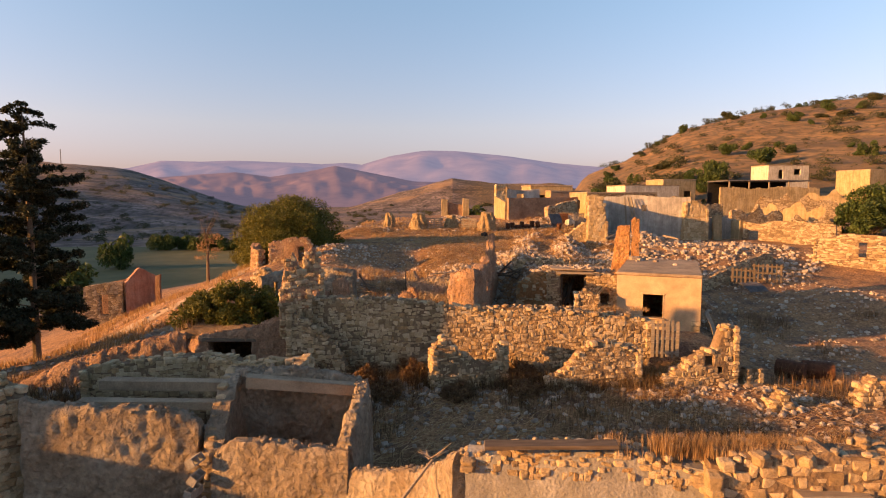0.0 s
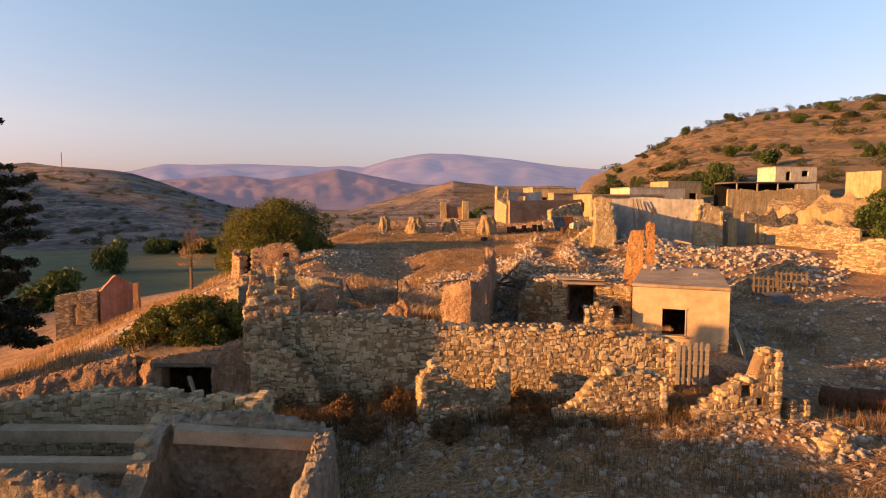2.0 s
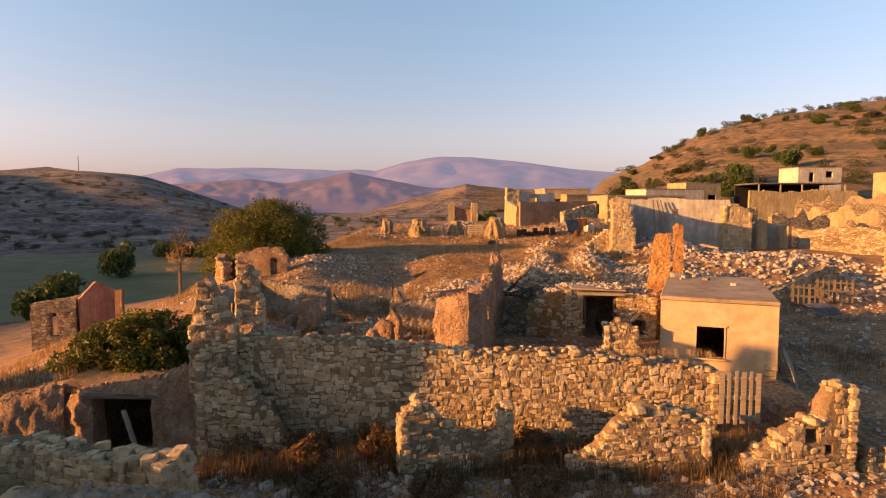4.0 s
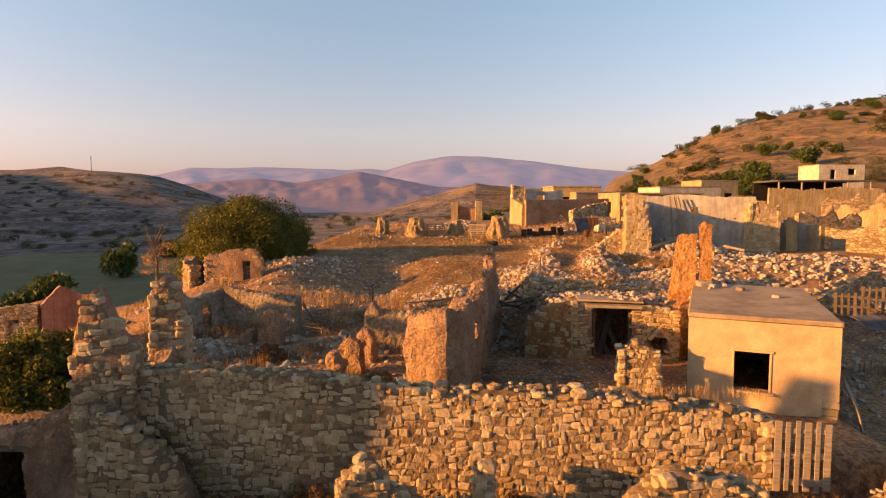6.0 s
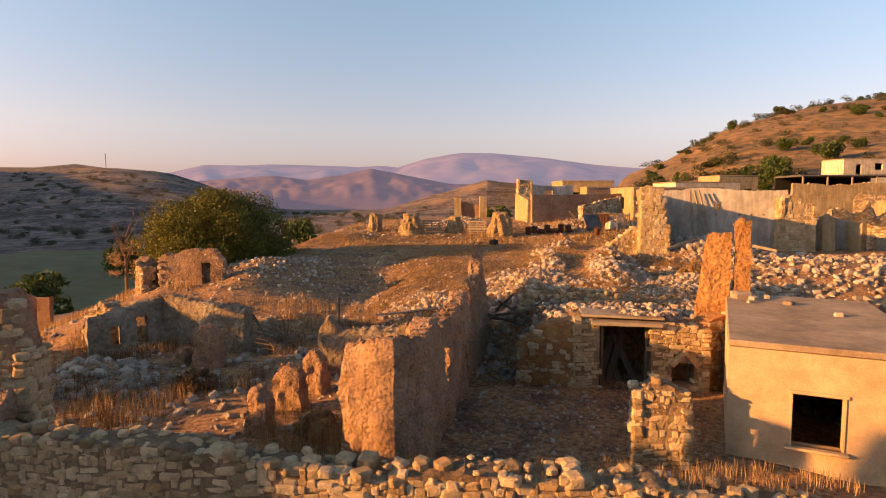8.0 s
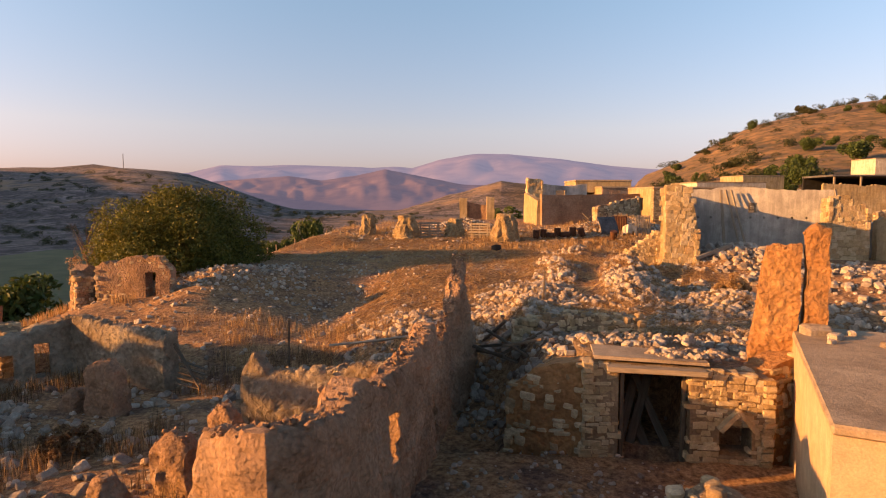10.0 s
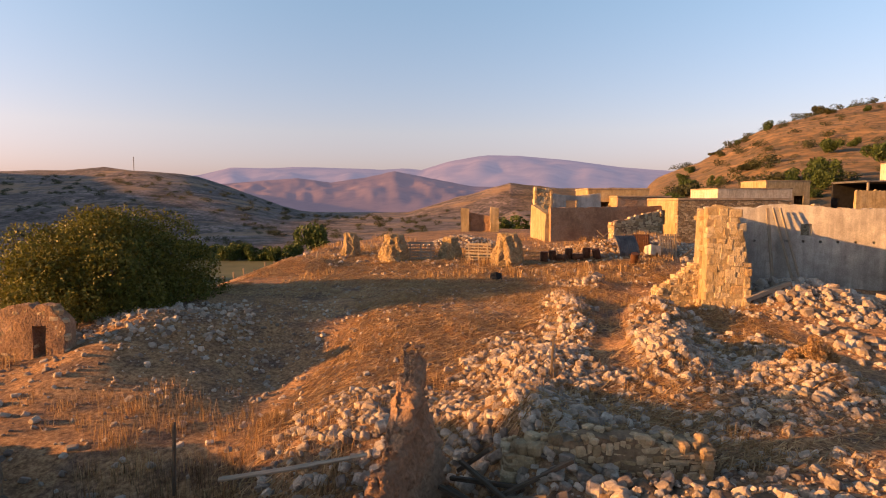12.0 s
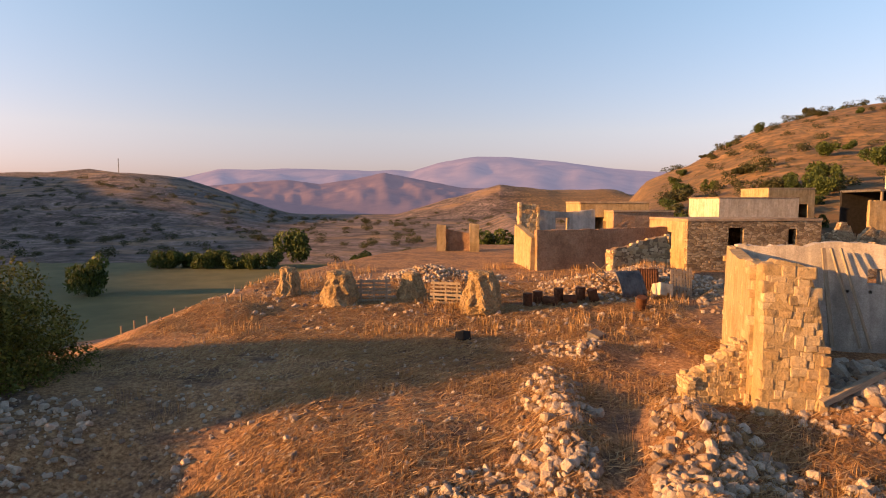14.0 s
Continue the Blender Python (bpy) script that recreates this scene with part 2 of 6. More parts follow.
LEAF_BUSH = leaf_material("carob_leaves", (0.062, 0.070, 0.011), (0.118, 0.118, 0.019), (0.19, 0.172, 0.032))
LEAF_DARK = leaf_material("cypress_needles", (0.018, 0.022, 0.012), (0.032, 0.037, 0.018), (0.055, 0.055, 0.026))
LEAF_GREEN = leaf_material("green_leaves", (0.035, 0.055, 0.012), (0.06, 0.09, 0.02), (0.10, 0.13, 0.035))
LEAF_OLIVE = leaf_material("hill_scrub_leaves", (0.035, 0.04, 0.016), (0.06, 0.065, 0.026), (0.09, 0.09, 0.04))
STRAW = leaf_material("dry_grass", (0.26, 0.147, 0.058), (0.38, 0.236, 0.102), (0.48, 0.325, 0.168))
STRAW_PALE = leaf_material("pale_straw", (0.306, 0.188, 0.081), (0.428, 0.282, 0.135), (0.551, 0.385, 0.207))
WEEDS = leaf_material("brown_weeds", (0.07, 0.04, 0.02), (0.13, 0.08, 0.038), (0.20, 0.135, 0.065))
THISTLE = leaf_material("dry_thistle", (0.11, 0.06, 0.03), (0.18, 0.105, 0.05), (0.27, 0.17, 0.08))
RUST = plain_material("rusty_iron", (0.055, 0.026, 0.014), (0.13, 0.056, 0.028), 0.8, 0.3, 9)
TIN = plain_material("grey_sheet_metal", (0.07, 0.065, 0.065), (0.16, 0.15, 0.145), 0.7, 0.3, 3)
BLACK_AND_SHADE = plain_material("black_and_shade", (0.010, 0.009, 0.008), (0.022, 0.02, 0.018), 0.8, 0, 3)
RED_PAINT = plain_material("red_paint", (0.20, 0.03, 0.02), (0.32, 0.06, 0.035), 0.6, 0, 6)


def ground_material():
    mat, nt, b = material("dry_earth_and_straw", 0.97)
    v = coords(nt, 1.0, "Position")
    big, mid, fine = noise_tex(nt, v, 0.12, 6, 0.6), noise_tex(nt, v, 0.9, 6, 0.65), noise_tex(nt, v, 9.0, 8, 0.75)
    straw = ramp(nt, fine, [(0.34, (0.09, 0.045, 0.021)), (0.48, (0.285, 0.155, 0.07)), (0.62, (0.49, 0.30, 0.15))])
    soil = ramp(nt, fine, [(0.34, (0.05, 0.030, 0.022)), (0.5, (0.13, 0.08, 0.055)), (0.64, (0.25, 0.16, 0.105))])
    near = mix(nt, ramp(nt, mid, [(0.34, grey(0)), (0.54, grey(1))]), soil, straw)
    near = mix(nt, 0.45, near, ramp(nt, big, [(0.35, grey(0.72)), (0.65, grey(1.1))]), "MULTIPLY")
    # grazed slopes further off: bands, bare patches and low scrub
    band = coords(nt, (0.012, 0.012, 0.22), "Position")
    n1, n2, n3 = noise_tex(nt, band, 2.0, 6, 0.6), noise_tex(nt, v, 0.035, 8, 0.7), noise_tex(nt, v, 0.25, 6, 0.7)
    slope = ramp(nt, n1, [(0.34, (0.12, 0.075, 0.035)), (0.5, (0.25, 0.145, 0.062)), (0.64, (0.36, 0.215, 0.09))])
    scrub = ramp(nt, n3, [(0.43, grey(0)), (0.57, grey(0.9))])
    slope = mix(nt, scrub, slope, (0.08, 0.066, 0.036))
    slope = mix(nt, 0.6, slope, ramp(nt, n2, [(0.35, grey(0.55)), (0.65, grey(1.15))]), "MULTIPLY")
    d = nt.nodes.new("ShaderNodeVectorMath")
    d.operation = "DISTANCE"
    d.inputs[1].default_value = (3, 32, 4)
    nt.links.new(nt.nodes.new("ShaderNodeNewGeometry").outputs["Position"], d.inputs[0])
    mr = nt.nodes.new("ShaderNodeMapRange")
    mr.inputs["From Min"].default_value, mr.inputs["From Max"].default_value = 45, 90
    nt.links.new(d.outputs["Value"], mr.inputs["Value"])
    # valley tones shifted to lilac-grey: distance haze put into the base colour
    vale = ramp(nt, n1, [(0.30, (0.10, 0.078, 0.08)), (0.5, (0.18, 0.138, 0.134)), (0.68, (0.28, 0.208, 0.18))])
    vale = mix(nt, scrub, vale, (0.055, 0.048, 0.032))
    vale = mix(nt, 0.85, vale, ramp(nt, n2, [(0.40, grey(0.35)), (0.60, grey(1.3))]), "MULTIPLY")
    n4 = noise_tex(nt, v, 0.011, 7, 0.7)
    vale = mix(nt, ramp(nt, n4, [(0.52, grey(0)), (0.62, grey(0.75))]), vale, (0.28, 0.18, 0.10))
    slope = mix(nt, ramp(nt, n4, [(0.40, grey(0.7)), (0.54, grey(0))]), slope, (0.13, 0.09, 0.05))
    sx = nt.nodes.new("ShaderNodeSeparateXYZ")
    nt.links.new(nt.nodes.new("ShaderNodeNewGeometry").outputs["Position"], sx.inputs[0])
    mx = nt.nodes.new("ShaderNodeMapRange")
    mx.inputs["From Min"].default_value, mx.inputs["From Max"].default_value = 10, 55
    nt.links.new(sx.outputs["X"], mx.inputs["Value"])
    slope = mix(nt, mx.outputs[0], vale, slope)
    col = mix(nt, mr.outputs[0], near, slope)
    nt.links.new(col, b.inputs["Base Color"])
    nrm = bump(nt, b, mid, 0.4, 0.12)
    bump(nt, b, fine, 0.9, 0.05, nrm)
    return mat


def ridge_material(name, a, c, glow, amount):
    """Distant range; the haze of miles of evening air is put in as emission."""
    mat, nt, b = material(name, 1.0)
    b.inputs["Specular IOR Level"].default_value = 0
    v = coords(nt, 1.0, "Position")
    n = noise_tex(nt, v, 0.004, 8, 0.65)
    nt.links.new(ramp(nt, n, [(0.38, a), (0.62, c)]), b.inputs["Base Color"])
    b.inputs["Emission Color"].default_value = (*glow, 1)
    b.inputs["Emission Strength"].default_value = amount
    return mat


GROUND = ground_material()
FIELD = plain_material("green_field_crop", (0.075, 0.078, 0.03), (0.12, 0.115, 0.048), 0.9, 0, 0.12)
# the purple glow colours stand in for haze before the ranges
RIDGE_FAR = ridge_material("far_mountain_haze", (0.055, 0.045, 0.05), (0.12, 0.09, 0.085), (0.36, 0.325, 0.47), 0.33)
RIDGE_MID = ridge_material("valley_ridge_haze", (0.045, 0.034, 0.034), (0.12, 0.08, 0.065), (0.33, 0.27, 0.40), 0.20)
TRACK = plain_material("pale_dust", (0.30, 0.23, 0.16), (0.40, 0.31, 0.22), 0.95, 0, 1.5)
LIME_MUD = earth_material("lime_stucco", (0.25, 0.18, 0.115), (0.37, 0.29, 0.20), (0.46, 0.38, 0.28), 9, 0.9, 0.10)


# ---- ground ----
PILES = [  # x, y, radius across, radius along, height: heaps of fallen stone
    (7.6, 35.6, 0.95, 1.9, 0.85), (4.7, 34.6, 1.9, 1.1, 0.4), (8.4, 39.2, 1.0, 1.6, 0.75), (13.4, 41.2, 2.7, 1.7, 0.95),
    (10.4, 34.2, 1.6, 1.2, 0.4), (5.8, 39.6, 0.75, 3.0, 0.5), (7.2, 45.2, 1.2, 0.9, 0.35), (3.6, 30.6, 1.4, 2.2, 0.9),
    (-7.2, 37.4, 2.4, 1.6, 0.35), (17.6, 37.5, 4.0, 2.6, 0.4), (21.5, 28.0, 4.5, 3.0, 0.5), (8.3, 16.4, 2.6, 0.7, 0.2),
    (-6.3, 49.6, 1.8, 1.2, 0.35), (9.6, 54.5, 2.4, 2.0, 0.5), (12.2, 56.5, 2.6, 2.2, 0.8), (1.2, 57.0, 2.2, 1.4, 0.7), (1.3, 31.4, 1.6, 2.0, 0.4),
    (-7.2, 25.6, 1.3, 1.2, 0.55),
    (-2.6, 36.6, 2.4, 4.2, -0.8), (-7.0, 35.5, 1.2, 3.0, 0.35)]      # a hollow and its western rim


def ground_z(x, y):
    x, y = np.asarray(x, float), np.asarray(y, float)
    axis = np.interp(y, [-60, 0, 10, 15, 19, 24, 28, 31, 34, 39, 47, 52, 60, 70, 85, 120, 150, 600],
                     [0.2, 0.6, 0.72, 0.82, 1.2, 1.45, 1.7, 2.7, 3.05, 3.7, 3.9, 4.35, 4.8, 4.9, 4.6, -5, -10, -11])
    # terrace held by the long wall, west of the yard
    terrace = step01(18.9, 19.4, y) * (1 - step01(0.6, 1.6, x)) * (1 - step01(28, 34, y)) * step01(-9.5, -7.5, x)
    z = axis + terrace * np.clip(2.08 - axis, 0, 3)
    # the shelf on which the roofed cellar and its bush stand
    cellar = step01(18.4, 18.8, y) * (1 - step01(21.5, 24, y)) * step01(-9.8, -8.6, x) * (1 - step01(-5.6, -4.6, x))
    z = np.maximum(z, 1.2 + cellar * 1.45)
    z = z - step01(18.3, 18.4, y) * (1 - step01(20.6, 20.9, y)) * step01(-8.3, -8.0, x) * (1 - step01(-6.0, -5.7, x)) * np.clip(z - 0.8, 0, 3)
    # the floor of the yard behind the long wall, and the filled ground above its doorway
    yard = step01(18.9, 19.5, y) * (1 - step01(26.2, 26.5, y)) * step01(0.8, 1.6, x) * (1 - step01(9.6, 10.6, x))
    z = z + yard * np.clip(1.98 - z, 0, 3)
    fill = step01(26.6, 27.0, y) * (1 - step01(36, 41, y)) * step01(3.2, 4.4, x) * (1 - step01(11, 14, x))
    z = z + fill * np.clip(3.4 - z, 0, 3)
    # east side lies lower
    east = step01(10.5, 15, x) * (1 - step01(32, 42, y)) * step01(14, 20, y)
    z = z - east * np.clip(z - np.interp(y, [18, 24, 31, 42], [1.1, 1.2, 1.9, 3.3]), 0, 3)
    # the slope down to the valley in the west
    edge = np.interp(y, [0, 15, 25, 35, 45, 55, 70, 90, 130], [-14, -12, -11, -10.0, -8.4, -7.4, -4, 2, 14])
    d = np.clip(edge - x, 0, None)
    fall = np.interp(d, [0, 2, 6, 12, 25, 55, 90], [0, 0.6, 2.1, 4.6, 8.2, 13, 14.5]) * np.interp(y, [8, 22, 31, 60], [0.15, 0.5, 1, 1])
    z = np.maximum(z - fall, -10 + 0.4 * fbm(x / 40, y / 40, 4))
    # the small dark room behind the doorway
    z = z - step01(26.6, 26.7, y) * (1 - step01(28.5, 28.8, y)) * step01(5.1, 5.3, x) * (1 - step01(7.0, 7.2, x)) * np.clip(z - 1.9, 0, 3)
    for px, py, rx, ry, h in PILES:
        q = ((x - px) / rx) ** 2 + ((y - py) / ry) ** 2
        z = z + h * np.exp(-1.3 * q)
    near = np.exp(-(((x - 3) / 40) ** 2 + ((y - 32) / 45) ** 2))
    z = z + near * (0.16 * fbm(x / 2.3, y / 2.3, 11) + 0.05 * fbm(x * 1.3, y * 1.3, 21, 3))
    # the far land, by bearing and depth
    yy = np.clip(y, 1, None)
    u = x / yy
    e = np.interp(u, [0.12, 0.2, 0.245, 0.31, 0.41, 0.5, 0.77, 1.3, 3], [-0.03, -0.005, 0.036, 0.058, 0.108, 0.128, 0.170, 0.22, 0.2])
    top = 7 + e * 400
    hill = 4.5 + (top - 4.5) * step01(-0.15, 1.0, (yy - 95) / 305) ** 1.15
    wr = step01(0.16, 0.26, u) * step01(80, 150, y)
    hill = hill + wr * step01(100, 200, y) * (3 * fbm(x / 60, y / 60, 31) + 1.5 * fbm(x / 14, y / 14, 37))
    z = z * (1 - wr) + wr * np.maximum(z, hill)
    el = np.interp(u, [-3, -0.80, -0.74, -0.72, -0.70, -0.685, -0.665, -0.645, -0.60, -0.53, -0.434, -0.355, -0.25, -0.15], [0.062, 0.062, 0.064, 0.072, 0.064, 0.064, 0.072, 0.064, 0.059, 0.048, 0.014, -0.014, -0.02, -0.02])
    lt = 7 + el * 1100
    rise = np.clip((yy - 330) / 770, 0, 1)
    rise = rise + 0.018 * np.sin(rise * 60 + 5 * fbm(x / 300, y / 300, 43))
    left = -10 + (lt + 10) * np.clip(rise, 0, 1.1) ** 0.9
    left = left + step01(360, 640, y) * (9 * fbm(x / 190, y / 260, 41, 3) + 5 * fbm(x / 60, y / 60, 47))
    wl = 1 - step01(-0.24, -0.16, u)
    z = z * (1 - wl * step01(250, 340, y)) + wl * step01(250, 340, y) * left
    em = np.interp(u, [-0.2, -0.12, -0.04, 0.016, 0.075, 0.12, 0.22], [-0.03, -0.004, 0.021, 0.034, 0.030, 0.026, 0.03])
    mid = -10 + (17 + em * 950) * step01(0, 1, (yy - 700) / 250)
    wm = step01(-0.22, -0.16, u) * (1 - step01(0.2, 0.26, u)) * step01(560, 640, y)
    z = z * (1 - wm) + wm * (mid + step01(720, 900, y) * 6 * fbm(x / 70, y / 70, 51))
    # unseen hills added in the west, to hide the low sun and shade the valley
    crest = -720 - 0.55 * np.clip(y, -400, 900)
    west = (127 + 0.04 * np.clip(y, -300, 900)) * np.exp(-((x - crest) / 210) ** 2) * (0.94 + 0.05 * fbm(y / 120, x / 400, 57, 3)) * (1 - step01(800, 1000, y))
    return np.maximum(z, -10 + west * 1.08)


def gz(x, y):
    return float(ground_z(x, y))


def axis_steps(lo, hi, step, reach, grow):
    out, s = list(np.arange(lo, hi + 1e-6, step)), step
    while out[-1] < reach:
        s *= grow
        out.append(out[-1] + s)
    s = step
    while out[0] > -reach:
        s *= grow
        out.insert(0, out[0] - s)
    return np.array(out)


gx, gy = axis_steps(-16, 24, 0.26, 4500, 1.06), axis_steps(4, 62, 0.26, 4500, 1.06)
XX, YY = np.meshgrid(gx, gy)
ZZ = ground_z(XX, YY)
nx, ny = len(gx), len(gy)
ii = (np.arange(ny - 1)[:, None] * nx + np.arange(nx - 1)[None, :]).ravel()
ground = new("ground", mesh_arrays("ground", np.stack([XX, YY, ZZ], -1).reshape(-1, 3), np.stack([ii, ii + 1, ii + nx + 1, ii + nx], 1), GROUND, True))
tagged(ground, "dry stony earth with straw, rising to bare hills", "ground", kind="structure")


def sheet(name, x0, x1, y0, y1, n, mat, lift, label, inside=None):
    xs, ys = np.linspace(x0, x1, n), np.linspace(y0, y1, n)
    X, Y = np.meshgrid(xs, ys)
    Z = ground_z(X, Y) + lift
    i = (np.arange(n - 1)[:, None] * n + np.arange(n - 1)[None, :]).ravel()
    f = np.stack([i, i + 1, i + n + 1, i + n], 1)
    if inside is not None:
        f = f[inside(X.ravel()[f].mean(1), Y.ravel()[f].mean(1))]
    return tagged(new(name, mesh_arrays(name, np.stack([X, Y, Z], -1).reshape(-1, 3), f, mat, True)), label, "field", kind="structure")


sheet("field", -190, 30, 60, 230, 110, FIELD, 0.06, "flat green crop field on the valley floor",
      lambda x, y: (ground_z(x, y) < -7.5) & (y < 202 + 8 * fbm(x / 30, y / 30, 5)) & (x > -150 + 10 * fbm(y / 20, x / 20, 9)))


def ridge(name, rows, depth, slope, mat, label, rough, seed):
    """A mountain range at a depth, from the tangents of its skyline."""
    us = np.linspace(rows[0][0], rows[-1][0], 260)
    es = np.interp(us, [r[0] for r in rows], [r[1] for r in rows])
    vs = np.linspace(0, 1, 30)
    U, V = np.meshgrid(us, vs)
    E = np.interp(U.ravel(), us, es).reshape(U.shape)
    Y = depth - (1 - V) * slope
    X = U * Y
    crest = 7 + E * depth
    Z = -12 + (crest + 12) * V ** 0.8
    Z = Z + rough * np.sin(V * math.pi * 0.98) * fbm(U * 26, V * 3.5, seed, 5) * 2 + rough * 0.10 * V * fbm(U * 120, V * 2, seed + 5, 3)
    n, m = len(us), len(vs)
    i = (np.arange(m - 1)[:, None] * n + np.arange(n - 1)[None, :]).ravel()
    f = np.stack([i, i + 1, i + n + 1, i + n], 1)
    me = mesh_arrays(name, np.stack([X, Y, Z], -1).reshape(-1, 3), f, mat, True)
    return tagged(new(name, me), label, "mountain", kind="structure")


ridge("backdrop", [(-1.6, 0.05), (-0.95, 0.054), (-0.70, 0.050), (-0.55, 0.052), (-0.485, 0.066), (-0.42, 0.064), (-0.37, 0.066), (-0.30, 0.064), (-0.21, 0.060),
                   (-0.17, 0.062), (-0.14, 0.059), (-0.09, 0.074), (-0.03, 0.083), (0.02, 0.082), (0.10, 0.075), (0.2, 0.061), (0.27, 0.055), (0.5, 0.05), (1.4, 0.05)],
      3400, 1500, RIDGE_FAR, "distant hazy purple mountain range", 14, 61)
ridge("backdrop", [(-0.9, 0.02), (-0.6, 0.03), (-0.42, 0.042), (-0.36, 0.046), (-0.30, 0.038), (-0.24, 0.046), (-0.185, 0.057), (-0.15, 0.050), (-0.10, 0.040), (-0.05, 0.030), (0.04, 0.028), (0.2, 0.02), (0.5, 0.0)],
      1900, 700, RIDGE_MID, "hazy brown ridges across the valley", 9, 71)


# ---- builders: ruined walls, stones, rubble, plants ----
LAID = []      # walls whose stones are set at the end of the file


class Line:
    """A wall's line in plan, from its left end to its right, seen from its front."""

    def __init__(self, pts):
        self.p = np.array(pts, float)
        seg = np.diff(self.p, axis=0)
        self.l = np.hypot(seg[:, 0], seg[:, 1])
        self.s = np.concatenate([[0], np.cumsum(self.l)])
        self.d = seg / self.l[:, None]
        self.length = self.s[-1]

    def at(self, s):
        return np.array([np.interp(s, self.s, self.p[:, 0]), np.interp(s, self.s, self.p[:, 1])])

    def way(self, s):
        """Direction along, smoothed at the corners."""
        a = 0.05
        d = self.at(min(s + a, self.length)) - self.at(max(s - a, 0))
        n = np.hypot(*d)
        return d / n if n > 1e-6 else self.d[0]


def profile(tops, s):
    return float(np.interp(s, [t[0] for t in tops], [t[1] for t in tops]))


def wall_core(pts, tops, base, thick, holes=(), step=0.13, rough=0.04, ragged=0.10, seed=0, thin=0.25, lean=0.0, crumb=0.0):
    """Vertices and faces of a standing wall: two rough faces, a ragged top, openings with reveals."""
    ln = Line(pts)

    def cuts(a, b, inner):
        out, marks = [], sorted({a, b, *[v for v in inner if a < v < b]})
        for p, q in zip(marks, marks[1:]):
            n = max(1, int(round((q - p) / step)))
            out += [p + (q - p) * k / n for k in range(n)]
        return np.array(out + [b])

    ss = cuts(0.0, ln.length, [h[k] for h in holes for k in (0, 1)])
    ztop = max(t[1] for t in tops) + ragged
    zs = cuts(base, ztop, [h[k] for h in holes for k in (2, 3)])
    tp = np.interp(ss, [t[0] for t in tops], [t[1] for t in tops]) + ragged * (0.7 * fbm(ss * 1.7 + seed * 3.7, np.full(len(ss), seed * 1.3), seed, 3) + 0.8 * fbm(ss * 8 + seed, np.full(len(ss), seed * 2.3), seed + 5, 3))
    tp = np.maximum(base + 0.05, tp)
    nz = len(zs)
    way = np.array([ln.way(s) for s in ss])
    mid = np.array([ln.at(s) for s in ss])
    nrm = np.stack([way[:, 1], -way[:, 0]], 1)
    S, Z = np.meshgrid(ss, zs, indexing="ij")
    T = tp[:, None]
    ZZ = np.minimum(Z, T)
    q = (ZZ - base) / np.maximum(0.3, T - base)
    rows = []
    for side in (-1, 1):
        th = thick * (1 - thin * q ** 3) * 0.5
        if crumb:
            th = th * (0.5 + 0.5 * np.sqrt(np.clip((T - ZZ) / 0.16, 0, 1)))
        off = -side * th + rough * (1.1 * fbm(S * 1.3 + 13 * side, ZZ * 1.5, seed + 7, 4) + 0.55 * fbm(S * 7 + 3 * side, ZZ * 5, seed + 9, 3)) + lean * (ZZ - base) - side * crumb * (fbm(S * 9 + 31 * side, ZZ * 6, seed + 21, 4) + 0.7 * np.minimum(0, fbm(S * 3.1 + side, ZZ * 2.6, seed + 27, 3)))
        es = np.zeros_like(S)
        for k, sg in ((0, -1), (-1, 1)):
            es[k] = rough * 1.4 * fbm(ZZ[k] * 2.3, np.full(nz, seed + side * 0.2), seed + 17, 4)
        P = mid[:, None, :] + nrm[:, None, :] * off[..., None] + way[:, None, :] * es[..., None]
        dz = np.where(Z > T, rough * 0.8 * vnoise(S * 5, np.full_like(S, side * 3.1), seed), 0)
        rows.append(np.concatenate([P, (ZZ - dz)[..., None]], -1).reshape(-1, 3))
    verts = np.concatenate(rows)
    half = len(ss) * nz

    def solid(i, j):
        if i < 0 or j < 0 or i >= len(ss) - 1 or j >= nz - 1:
            return False
        if zs[j] >= tp[i] - 1e-4 and zs[j] >= tp[i + 1] - 1e-4:
            return False
        sm, zm = (ss[i] + ss[i + 1]) / 2, (zs[j] + zs[j + 1]) / 2
        return not any(h[0] < sm < h[1] and h[2] < zm < h[3] for h in holes)

    faces = []
    for i in range(len(ss) - 1):
        for j in range(nz - 1):
            if not solid(i, j):
                continue
            a, b, c, d = i * nz + j, (i + 1) * nz + j, (i + 1) * nz + j + 1, i * nz + j + 1
            faces.append((a, b, c, d))
            faces.append((half + a, half + d, half + c, half + b))
            for ok, p, q in ((solid(i - 1, j), d, a), (solid(i + 1, j), b, c), (solid(i, j - 1), a, b), (solid(i, j + 1), c, d)):
                if not ok:
                    faces.append((p, half + p, half + q, q))
    return verts, faces


